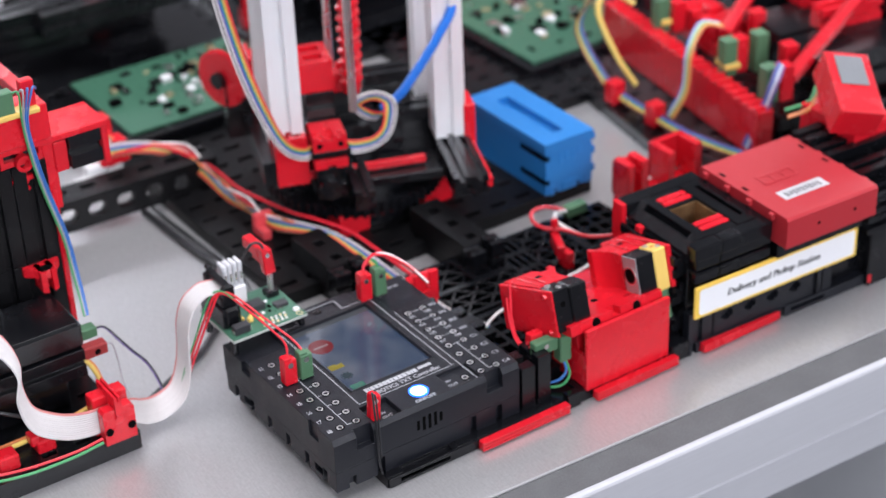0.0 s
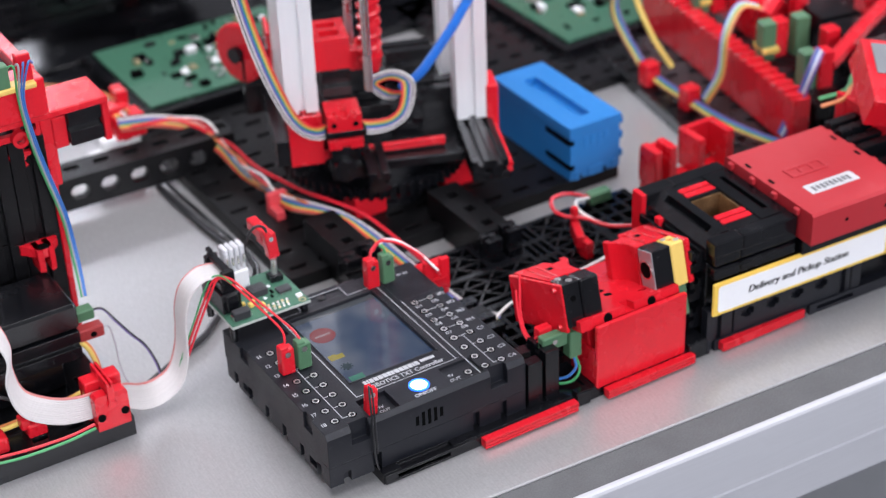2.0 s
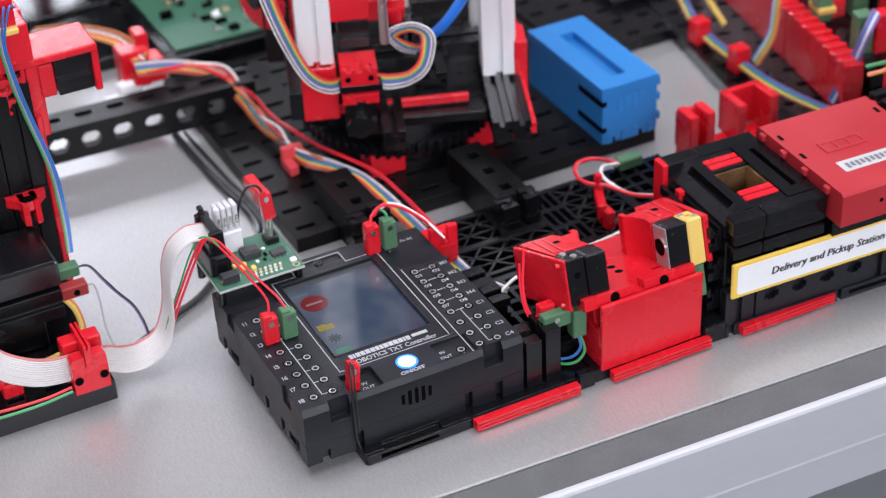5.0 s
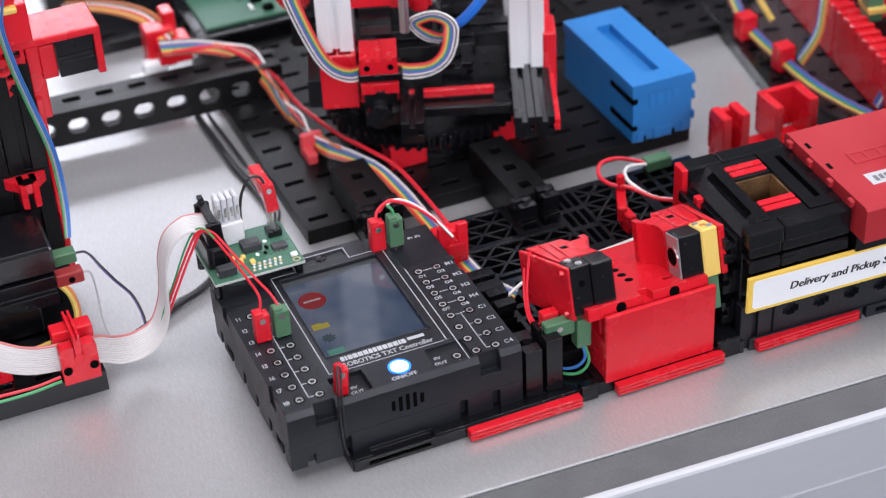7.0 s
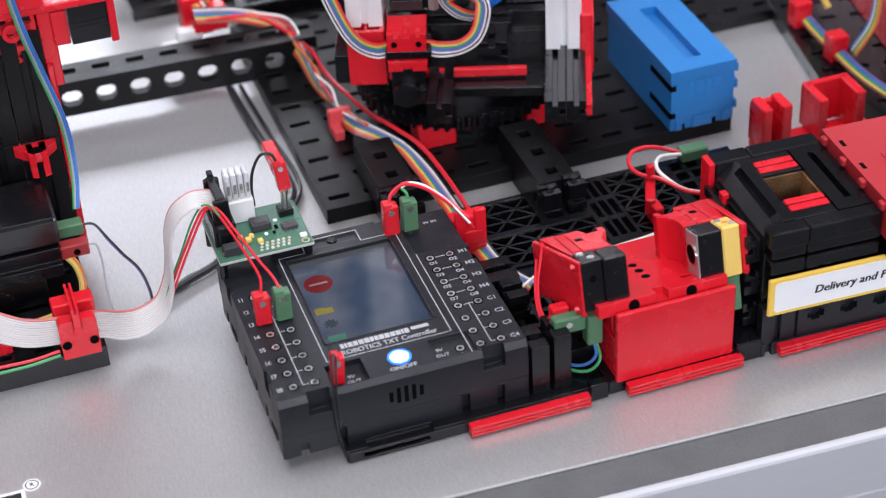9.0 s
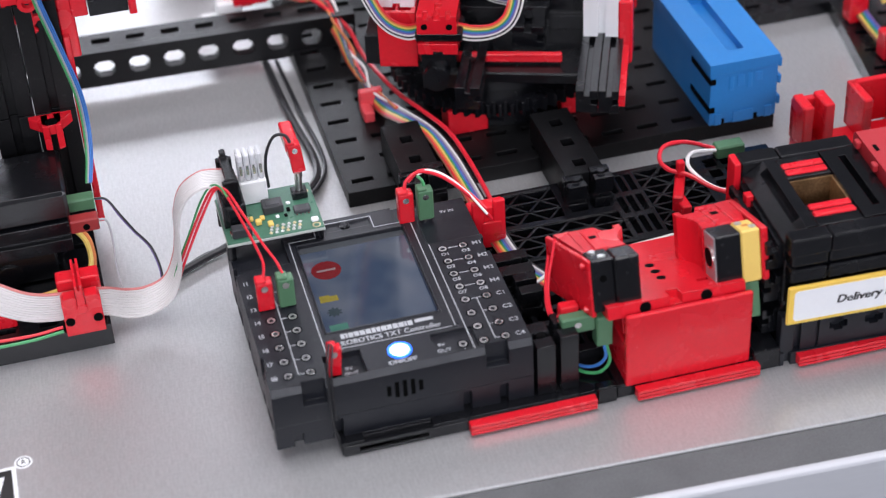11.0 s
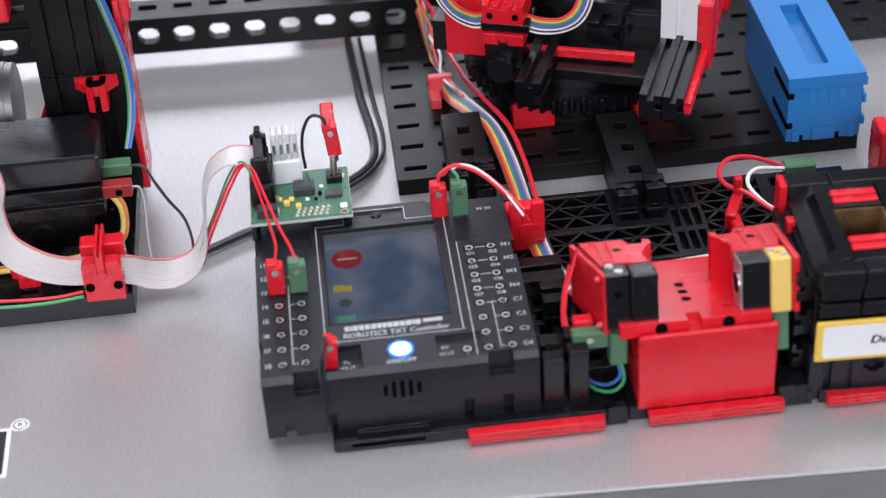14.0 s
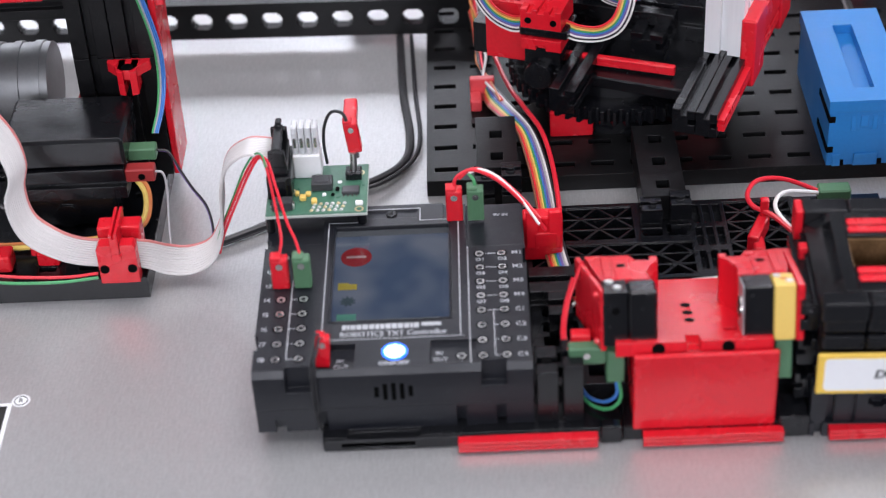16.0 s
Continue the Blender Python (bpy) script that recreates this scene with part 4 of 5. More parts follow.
for z in (10, 24, 38):
    beam(bm, -44, -6, 128.5, 134, z, z + 10, 2.4, Matrix(((0, 1, 0, 0), (1, 0, 0, 0), (0, 0, 1, 0), (0, 0, 0, 1))))
bmesh.ops.recalc_face_normals(bm, faces=bm.faces[:])
part("side_beam", bm, BLACK, ds)

sg = thing("sign", "white sign with bold black writing in a yellow holder", "sign")
bm = bm_new(); box(bm, 133.4, 227.4, -53.8, -52.2, 19.8, 36.0, 0.5)
hold = part("holder", bm, LABEL_YELLOW, sg, "yellow plastic holder")
bm = bm_new(); prism(bm, [(136.6, 21.6), (224.4, 21.6), (225.4, 22.6), (225.4, 33.4), (224.4, 34.4), (136.6, 34.4), (135.6, 33.4), (135.6, 22.6)], 53.7, 54.0, FRONT)
bmesh.ops.recalc_face_normals(bm, faces=bm.faces[:])
part("paper", bm, PAPER, hold, "white paper label")
mtx = FRONT.copy(); mtx.translation = (178.0, -54.08, 28.0)
lettering("lettering", "Delivery and Pickup Station", 4.8, mtx, INK, sg, 0.0, lean=0.2, heavy=0.17)

mc = thing("motor_cover", "matt red plastic drive cover with a small grey label", "cover")
bm = bm_new()
prism(bm, [(-61.5, 44.6), (-1, 44.6), (-1, 58.4), (-2.4, 59.6), (-60.2, 59.6), (-61.5, 58.4)], 176.6, 229, Matrix(((0, 0, 1, 0), (1, 0, 0, 0), (0, 1, 0, 0), (0, 0, 0, 1))))
bmesh.ops.recalc_face_normals(bm, faces=bm.faces[:])
cov = part("cover", bm, RED_MATT, mc)
for y in (-52, -37, -22, -7):
    for x, s in ((176.6, -1), (229, 1)):
        bm = bm_new(); box(bm, x - 2 if s < 0 else x, x if s < 0 else x + 2, y - 1.6, y + 1.6, 56, 59, 0.4)
        part("lug", bm, RED_MATT, cov)
for y in (-30, -14):
    for x in (178.6, 225.4):
        bm = bm_new(); box(bm, x, x + 1.6, y - 2, y + 2, 59.5, 59.68, 0)
        part("slot", bm, DARK, cov)
bm = bm_new(); pocketed(bm, (189, 208), (-33, -25), (59.4, 59.95), [(190, 195, -31.5, -26.5, 0.4), (196, 201, -31.5, -26.5, 0.4), (202, 207, -31.5, -26.5, 0.4)])
part("raised_mark", bm, RED_MATT, cov)
bm = bm_new(); box(bm, 187.5, 213, -48.0, -40.4, 59.6, 59.75, 0.05)
lab = part("label", bm, surface("grey_sticker", (0.48, 0.49, 0.50), 0.4, vary=0.06), cov, "small grey sticker with dark print")
bm = bm_new()
for k in range(9):
    box(bm, 190 + k * 2.3, 191.6 + k * 2.3, -46.4 + (k % 2) * 0.6, -42.6, 59.76, 59.8, 0)
part("print_bar", bm, surface("grey_label_print", (0.16, 0.16, 0.17), 0.5, bump=0), lab)
for px, pz in ((195, 52), (216, 52)):
    bm = bm_new(); cyl(bm, (px, -61.6, pz), (px, -61.2, pz), 0.9, 12)
    part("dimple", bm, DARK, cov)
bm = bm_new(); box(bm, 178, 228, -55, -4, 36, 44.8, 0.4)
part("drive_housing", bm, BLACK, mc)
for i, (y0, y1, z) in enumerate(((-56, -46, 30), (-56, -46, 40), (-44, -32, 46), (-28, -16, 50), (-14, -2, 52))):
    bm = bm_new(); beam(bm, 231, 330, y0, y1, z, z + 9)
    tagged(part("building_beam", bm, BLACK), "black slotted building beam beside the red cover", "beam", "black beams")
bm = bm_new(); box(bm, 236, 340, -54, 0, 0, 30, 0.4)
tagged(part("station_base", bm, BLACK), "black block base carrying the slotted beams", "base")

# the delivery station stands slightly askew, in line with the table edge
SKEW = Matrix.Translation((0.133, -0.052, 0)) @ Matrix.Rotation(radians(-2.4), 4, "Z") @ Matrix.Translation((-0.133, 0.052, 0))
for ob in list(scene.objects):
    if ob.parent is None and ob.name.split(".")[0] in ("delivery_station", "sign", "motor_cover", "building_beam", "station_base"):
        ob.matrix_basis = SKEW @ ob.matrix_basis

# ---- robot plate, turntable robot ----
rp = thing("robot_plate", "large black slotted mounting plate on the table", "base plate")
bm = bm_new()
slotted_plate(bm, 10, 192, 92, 259.5, 0, 7, 12, 11, 9.0, 3.0, 2.5)
part("plate", bm, PLATE, rp)
for x0, x1, y0, y1, zt, lbl in ((89.5, 105.5, 57, 104, 20.5, "joint"), (29.5, 45, 80, 115, 20.5, "joint")):
    bm = bm_new()
    pocketed(bm, (x0, x1), (y0, y1), (8, zt), [((x0 + x1) / 2 - 2.4, (x0 + x1) / 2 + 2.4, y + 5, y + 10, 5) for y in range(int(y0), int(y1) - 12, 15)])
    pocketed(bm, (x0 + 1, x1 - 1), (y0, y1), (0.2, 8), [])
    ob = tagged(part("bridge_block", bm, PLATE), "black slotted bridge block joining two plates", "block", "bridge blocks")
    bm = bm_new(); beam(bm, x0 - 1, x0 + 6.4, y0 - 8, y0 + 1, 6, 20, 2); beam(bm, x1 - 6.4, x1 + 1, y0 - 8, y0 + 1, 6, 22, 2); cyl(bm, (x0 + 3, y0 - 4, 19), (x0 + 3, y0 - 4, 21.4), 1.6, 12); cyl(bm, (x1 - 3, y0 - 4, 21), (x1 - 3, y0 - 4, 23.4), 1.6, 12)
    part("coupling", bm, BLACK, ob)

rob = thing("robot", "turntable robot with aluminium columns, red caps and a spindle", "robot", at=(89, 153, 7))
bm = bm_new()
gear(bm, (0, 0), 45, 11, 17, 58, 2.6)
part("gear_ring", bm, BLACK, rob)
bm = bm_new(); cyl(bm, (0, 0, 0), (0, 0, 24), 34, 40)
part("turntable", bm, BLACK, rob, smooth=True)
for sx in (-1, 1):
    for sy in (-1, 1):
        bm = bm_new(); box(bm, sx * 24.5 - 5.5, sx * 24.5 + 11.5, sy * 28 - 6, sy * 28 + 6, 0, 11.5, 0.5)
        part("foot", bm, RED, rob, "red block foot")
FIXED = list(rob.children)
arm = Matrix.Rotation(radians(4), 4, "Z")
bm = bm_new(); box(bm, -40, 48, -30, 32, 23, 28, 0.5, arm)
part("deck", bm, BLACK, rob)
for y0, y1 in ((-47, -39), (-38.6, -30), (8, 18)):
    bm = bm_new(); beam(bm, -62, 46, y0, y1, 24, 34, 2.4, arm)
    part("long_beam", bm, BLACK, rob)
bm = bm_new(); pocketed(bm, (-60, 46), (26, 31), (46.6, 49.4), [(-61, 47, 28, 28.6, 0.8)], arm @ FRONT)
part("red_rail", bm, RED, rob, "glossy red rail along the beam")
for k, (bx, by, bz) in enumerate(((-20, -14, 28), (0, -14, 28), (20, -12, 28), (30, 6, 28), (4, 24, 28))):
    bm = bm_new(); beam(bm, bx, bx + 16, by, by + 13, bz, bz + 10 + (k % 3) * 3, 3, arm)
    part("block", bm, BLACK, rob)


def column(x, y, z0, z1, cap):
    """Square aluminium profile column with grooves on all faces; a red foot cap when asked for."""
    s, g, d = 7.5, 1.6, 3.0
    q = [(-s, -s), (-g, -s), (-g, -s + d), (g, -s + d), (g, -s), (s, -s)]
    poly = []
    for k in range(4):
        c, n = math.cos(k * math.pi / 2), math.sin(k * math.pi / 2)
        poly += [(px * c - py * n, px * n + py * c) for px, py in q]
    clean = [p for i, p in enumerate(poly) if (Vector(p) - Vector(poly[i - 1])).length > 1e-4]
    bm = prism(bm_new(), clean, z0, z1, arm @ Matrix.Translation((x, y, 0)))
    col = part("column", bm, ALU, rob, "bright aluminium profile column")
    if cap:
        bm = bm_new(); box(bm, x - 8.6, x + 8.6, y - 12.6, y - 6.8, 22, 51, 0.7, arm)
        part("foot_cap", bm, RED, col, "red foot cap")
    return col


column(-12, -38, 34, 330, True)
column(34, -38, 34, 330, True)
bm = bm_new(); box(bm, -4, 26, -49.6, -45.8, 33, 46, 0.4, arm)
part("cross_bar", bm, RED, rob, "red cross bar between the caps")
# spindle with thread
bm = bm_new()
cyl(bm, arm @ Vector((-8, 8, 60)), arm @ Vector((-8, 8, 330)), 4.0, 14)
line = [arm @ Vector((-8 + 4.6 * math.cos(a), 8 + 4.6 * math.sin(a), 64 + a * 0.9)) for a in [k * math.pi / 5 for k in range(460)]]
sweep(bm, line, 1.5, 5)
part("spindle", bm, RED, rob, "red threaded spindle", smooth=True)
bm = bm_new(); cyl(bm, arm @ Vector((-48, 14, 70)), arm @ Vector((-48, 14, 330)), 2.0, 12); cyl(bm, arm @ Vector((6, 16, 60)), arm @ Vector((6, 16, 330)), 2.0, 12)
part("guide_rod", bm, METAL, rob, "polished steel guide rod", smooth=True)
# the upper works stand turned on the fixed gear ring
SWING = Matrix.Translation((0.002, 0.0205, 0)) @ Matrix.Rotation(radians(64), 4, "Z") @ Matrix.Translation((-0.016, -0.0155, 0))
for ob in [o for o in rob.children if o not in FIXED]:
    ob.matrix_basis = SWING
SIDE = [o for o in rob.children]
arm = Matrix.Identity(4)
# cable clamp, its black carrier and the slotted red blocks beside it
bm = bm_new(); pocketed(bm, (-27, -11), (41, 45.6), (28, 45), [(-21, -17, 40, 43, 2)], FRONT)
clamp = part("cable_clamp", bm, RED, rob, "red cable clamp")
bm = bm_new(); pocketed(bm, (-27, -11), (-44.6, -28), (50, 58), [(-20.4, -17.6, -46, -34, 1.6), (-24.6, -22.6, -46, -40, 1.4), (-15.4, -13.4, -46, -40, 1.4)])
part("jaw", bm, RED, clamp)
# dark band of the cable groove, drawn as a black block
bm = bm_new(); box(bm, -28, -9, -43.6, -29, 45.8, 49.8, 0.5)
part("rubber_band", bm, BLACK, clamp)
for x in (-24, -14):
    bm = bm_new(); cyl(bm, (x, -45.0, 53.4), (x, -44.4, 53.4), 1.3, 12)
    part("peg_hole", bm, DARK, clamp)
bm = bm_new(); beam(bm, -26, -12, -43, -29, 24, 40.6, 3.2)
part("block", bm, BLACK, rob)
bm = bm_new(); beam(bm, -26, -12.4, -26, -14, 58, 72, 3.2)
part("block", bm, BLACK, rob)
bm = bm_new(); pocketed(bm, (-29, -12), (-26, -4), (72.4, 88), [(-25, -16, -22, -16, 4), (-25, -16, -13, -7, 4)])
part("carriage", bm, RED, rob, "red slotted carriage block")
bm = bm_new(); pocketed(bm, (-44, -28.4), (-36, -16), (30, 55), [(-42, -36.6, -34, -28, 5), (-35.8, -30.4, -34, -28, 5)])
part("carriage", bm, RED, rob, "red slotted carriage block")
bm = bm_new(); box(bm, -28, 30, -31, -28.4, 29, 33, 0.4)
part("red_rail", bm, RED, rob)
bm = bm_new(); beam(bm, -44, 24, -8, 6, 28, 42, 3.2)
part("long_beam", bm, BLACK, rob)
bm = bm_new(); beam(bm, -34, 40, -45, -30, 30, 43, 3.2, Matrix(((0, -1, 0, -80), (1, 0, 0, 0), (0, 0, 1, 0), (0, 0, 0, 1))))
bmesh.ops.recalc_face_normals(bm, faces=bm.faces[:])
part("long_beam", bm, BLACK, rob)
for y in (-24, -6, 10):
    column(-36.5, y, 55 if y < -20 else 43, 330, False)
bm = bm_new(); box(bm, -45.4, -43.2, 22, 42, 38, 72, 0.5); box(bm, -45, -29, 36, 48, 44, 66, 0.5)
part("bracket", bm, RED, rob)
bm = bm_new(); beam(bm, 22, 44, -2, 12, 28, 44, 3); beam(bm, 10, 34, 14, 26, 44, 58, 3); beam(bm, -20, 6, 8, 22, 42, 56, 3)
part("block", bm, BLACK, rob)
bm = bm_new(); pocketed(bm, (-16, 6), (0, 14), (58, 68), [(-13, -7, 3, 11, 4), (-4, 3, 3, 11, 4)])
part("carriage", bm, RED, rob, "red slotted carriage block")
bm = bm_new(); cyl(bm, (-20, -46.4, 30), (-20, -42, 30), 5.5, 18); cyl(bm, (-12, -42, 27), (-12, -38, 27), 4, 16)
part("pinion", bm, BLACK, rob)
bm = bm_new(); gear(bm, (0, 0), 15, -1.8, 1.8, 40, 1.2)
WH = Matrix.Translation((-58, 30, 60)) @ Matrix.Rotation(radians(40), 4, "Z") @ Matrix.Rotation(radians(90), 4, "Y")
gw = part("gear_wheel", bm, RED, rob, "large red toothed wheel", m=WH)
bm = bm_new(); cyl(bm, (0, 0, -4), (0, 0, 16), 2.2, 12); cyl(bm, (0, 0, -5), (0, 0, -1), 4, 14)
part("axle", bm, BLACK, gw, m=WH)
bm = bm_new(); beam(bm, -58, -40, 26, 40, 28, 62, 3)
part("block", bm, BLACK, rob)
ribbon(rob, [(-70, -30, 190), (-66, -34, 150), (-60, -38, 114), (-53, -41, 86), (-45, -43, 64), (-39, -43, 54), (-32, -41, 49), (-26, -38, 48), (-12, -38, 48), (-5, -40, 48), (3, -40, 49), (9, -39, 53), (12, -37, 60), (12, -35, 67), (5, -33, 70), (-3, -31, 66), (3, -28, 58), (10, -24, 54)],
       [(0.9, 0.1, 0.3), (0.9, 0.1, 0.3), (0.85, 0.1, 0.4), (0.8, 0, 0.5), (0.6, 0, 0.8), (0.4, 0, 0.9), (0.1, 0.2, 1), (0, 0.5, 0.8), (0, 0.5, 0.8), (0, 0.3, 1), (-0.2, 0, 1), (-0.6, 0.1, 0.8), (-0.8, 0.2, 0.4), (-0.7, 0.4, -0.4), (-0.3, 0.4, -0.9), (0.7, 0.3, -0.5), (0.9, 0.2, 0.2), (0.8, 0.3, 0.4)],
       ["white", "black", "white", "violet", "blue", "green", "yellow", "orange", "red"], 0.74, 0.42, 8, "ribbon_strand")
cord("hose", [(12, -20, 56), (20, -24, 64), (28, -24, 74), (40, -22, 90), (52, -14, 108), (58, 4, 140), (50, 24, 190)], 2.3, BLUE_TUBE, rob, "blue air hose")
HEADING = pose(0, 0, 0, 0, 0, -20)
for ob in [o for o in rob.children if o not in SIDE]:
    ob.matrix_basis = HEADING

# ---- blue box ----
bb = thing("storage_box", "blue plastic block box with a long slot in its top", "box")
bm = bm_new()
pocketed(bm, (162.9, 192.1), (91.4, 158.6), (7, 31), [])
part("box_body", bm, BLUE, bb)
bm = bm_new()
pocketed(bm, (162.3, 192.7), (90.8, 159.2), (31, 36), [(173, 180.5, 100, 147, 4)])
part("lid", bm, BLUE, bb)
# slots and notches: near-black patches paint the shade of recesses in the blue
for z0, z1 in ((26.5, 29.0), (13.0, 15.5)):
    bm = bm_new(); box(bm, 162.5, 163.2, 92, 112, z0, z1, 0); box(bm, 162.6, 165, 91.0, 92.4, z0, z1, 0)
    part("slot", bm, DARK, bb)
for x0, x1 in ((167, 169.4), (181.5, 183.9)):
    bm = bm_new(); box(bm, x0, x1, 91.0, 92.4, 7.05, 9.4, 0)
    part("notch", bm, DARK, bb)
bm = bm_new()
for k, (x0, x1, z0, z1) in enumerate(((171, 173, 22.5, 29), (174.5, 177.5, 24, 29), (179, 181, 22.5, 29), (182.5, 185.5, 25, 29))):
    box(bm, x0, x1, 91.1, 91.6, z0, z1, 0.15)
part("relief", bm, BLUE, bb)
bm = bm_new()
for x0, x1 in ((165, 168), (173, 182), (187, 190)):
    box(bm, x0, x1, 90.7, 91.3, 7, 12, 0)
for z in (12, 22, 30):
    box(bm, 192.2, 193.6, 90.6, 96, z, z + 4, 0.3)
part("rib", bm, BLUE, bb)

# ---- red fork brackets ----
fk = thing("fork_bracket", "red plastic fork-shaped bracket standing on the table", "bracket")
bm = bm_new(); box(bm, 190, 243, 58, 72, 0, 8, 0.5)
part("foot", bm, RED, fk)
for a in ((190, 194.5, 60, 72), (199, 203.5, 60, 72), (215, 219, 58, 74), (232, 236.5, 58, 74)):
    bm = bm_new(); box(bm, *a, 8, 28, 0.6)
    part("prong", bm, RED, fk)
bm = bm_new(); box(bm, 190, 203.5, 70, 73, 8, 26, 0.5); box(bm, 215, 236.5, 72, 75, 8, 28, 0.5)
part("web", bm, RED, fk)
clip2 = thing("cable_clip", "red cable clip holding a red and white lead", "clip", "red cable clips")
bm = bm_new(); box(bm, 126, 130, 26, 34, 9, 18, 0.6); box(bm, 127, 131, 30, 46, 13, 20, 0.6, Matrix.Translation((128, 38, 0)) @ Matrix.Rotation(radians(-24), 4, "Z") @ Matrix.Translation((-128, -38, 0))); box(bm, 130, 133, 42, 45, 18, 27, 0.5)
part("clip_body", bm, RED, clip2)
cord("wire", [(152, 20, 22), (142, 30, 20), (134, 40, 22), (128, 46, 22), (127, 54, 22), (132, 62, 22), (142, 65, 20), (156, 66, 13)], 0.9, WIRE["red"], clip2)
cord("wire", [(152, 22, 21), (142, 33, 19), (136, 42, 22), (137, 50, 22), (142, 57, 20), (150, 62, 16), (156, 65, 13)], 0.8, WIRE["white"], clip2)
bm = bm_new(); box(bm, 155, 167, 63, 69, 9.7, 15, 0.6)
part("plug", bm, GREEN, clip2)
cord("lead", [(58, 2, 14), (72, 6, 18), (96, 9, 18), (116, 12, 17), (132, 16, 16), (146, 22, 15)], 0.7, WIRE["white"], clip2)

# ---- rainbow cable across the plate to the controller ----
rb = thing("rainbow_cable", "rainbow coloured flat cable with red ties across the black plate", "cable")
ribbon(rb, [(-10, 234, 30), (10, 234, 26), (26, 226, 21), (31, 206, 17), (31.5, 184, 13), (33, 162, 13), (36, 142, 14), (42, 124, 17), (48.5, 109, 18), (52, 92, 16), (54, 74, 14), (55, 56, 13.5), (56, 40, 13), (59, 22, 12), (66, 6, 12)],
       [(0, 0.6, 0.8), (0.4, 0.6, 0.6), (0.6, 0.3, 0.6), (0.5, 0.1, 0.8), (0.1, 0.3, 0.9), (-0.3, 0.5, 0.7), (0.5, 0.5, 0.6), (0.9, 0.3, 0.3), (0.9, 0.3, -0.2), (0.9, 0.1, 0), (1, 0.1, 0), (1, 0, 0), (1, 0, 0.2), (0.8, 0.4, 0), (0.6, 0.7, 0)], list(RAINBOW), 0.78, 0.44, 8)
cord("wire", [(-6, 228, 30), (18, 228, 26), (34, 206, 19), (37, 182, 16), (40, 160, 17), (44, 140, 18), (49, 122, 20), (55, 104, 20), (58, 84, 18), (59, 58, 17), (58, 36, 18)], 0.95, WIRE["red"], rb)
for k, c in enumerate(("orange", "red", "white")):
    cord("wire", [(14 + k, 230, 28), (27 + k * 2, 222, 23 + k), (30 + 1.5 * k, 204, 20 - k), (34 - k, 186, 16), (31 + 2 * k, 168, 15 + k), (36 - k, 150, 16), (40 + k, 132, 17)], 0.6, WIRE[c], rb)
bm = bm_new(); box(bm, 28, 38, 148, 151.5, 7, 17.5, 0.5); box(bm, 28, 32.5, 140, 148.4, 7, 12, 0.5)
part("tie", bm, surface("pale_red_tie_plastic", (0.62, 0.06, 0.07), 0.4, vary=0.1), rb, "pale red cable tie block")
ct = thing("cable_clip", "red cable clip with a grey end at the rack corner", "clip", "red cable clips")
bm = bm_new(); box(bm, -22, -8, 232, 244, 14, 34, 0.8); box(bm, -18, -2, 226, 238, 18, 30, 0.8); box(bm, -12, -6, 236, 246, 28, 40, 0.6)
part("clip_body", bm, RED, ct)
bm = bm_new(); box(bm, -34, -22, 222, 232, 8, 15, 1.2); box(bm, -26, -14, 228, 234, 12, 20, 1)
part("grey_latch", bm, WHITE, ct)
ct.matrix_basis = pose(0.008, 0.012, 0)

# ---- perforated rack rail ----
rk = thing("rack_rail", "black perforated plastic rail with oval holes standing on the table", "rail")
bm = bm_new()
pk = []
for i in range(-8, 10):
    x = -88 + i * 15.4
    pk += [(x - 4.6, x + 4.6, 18.2, 21.8, None), (x - 4.0, x + 4.0, 17.0, 23.0, None), (x - 2.8, x + 2.8, 16.2, 23.8, None)]
pocketed(bm, (-215, 40), (11.5, 28.5), (-209.5, -204.5), pk, FRONT)
part("web", bm, PLATE, rk)
bm = bm_new(); pocketed(bm, (-215, 40), (209.6, 222), (26, 28.4), [(-88 + i * 15.4 - 4, -88 + i * 15.4 + 4, 212.5, 217, 2) for i in range(-8, 9)])
part("flange", bm, PLATE, rk)
bm = bm_new(); box(bm, -215, 40, 219.5, 222, 24, 26.2, 0.3)
part("lip", bm, PLATE, rk)
for x in (-190, 22, 36):
    bm = bm_new(); box(bm, x - 4, x + 4, 206, 220, 7, 12, 0.4)
    part("foot", bm, PLATE, rk)
rk.matrix_basis = Matrix.Translation((-0.05, 0.2125, 0)) @ Matrix.Rotation(radians(-2.1), 4, "Z") @ Matrix.Translation((0.05, -0.2055, -0.007))
for i, off in enumerate((0, 5)):
    sl = cord("supply_cable", [(-2 + off, 212, 2.2), (0 + off, 165, 2.2), (3 + off * 0.8, 132, 2.2), (1 + off * 0.6, 114, 2.2), (-8, 103 - off, 2.2 + i), (-26, 92, 2.2), (-40, 80, 2.2), (-52, 74 + i * 2, 2.0), (-66, 66, 2.0), (-78, 60, 2.0 + i), (-90, 54, 4)], 1.7 - i * 0.8, WIRE["black"])
    tagged(sl, "black round cable lying on the steel table", "cable", "black cables")

# ---- left tower: warehouse lift with black beams, motor and red clips ----
wb = thing("mounting_plate", "black slotted base plate under the lift tower", "base plate")
bm = bm_new()
slotted_plate(bm, -300, -91, 36, 126, 0, 9, 14, 6, 6.5, 3.0, 2.5)
part("plate", bm, BLACK, wb)
fc = thing("cable_clip", "red plastic clip clamping the grey flat cable on the base plate", "clip", "red cable clips")
bm = bm_new()
prism(bm, [(-107, 9), (-93, 9), (-93, 12.8)] + [(-93, 24), (-94, 25.4), (-98.4, 25.4), (-98.4, 21.4), (-101.6, 21.4), (-101.6, 25.4), (-106, 25.4), (-107, 24)], -38.6, -33.6, FRONT)
bmesh.ops.recalc_face_normals(bm, faces=bm.faces[:])
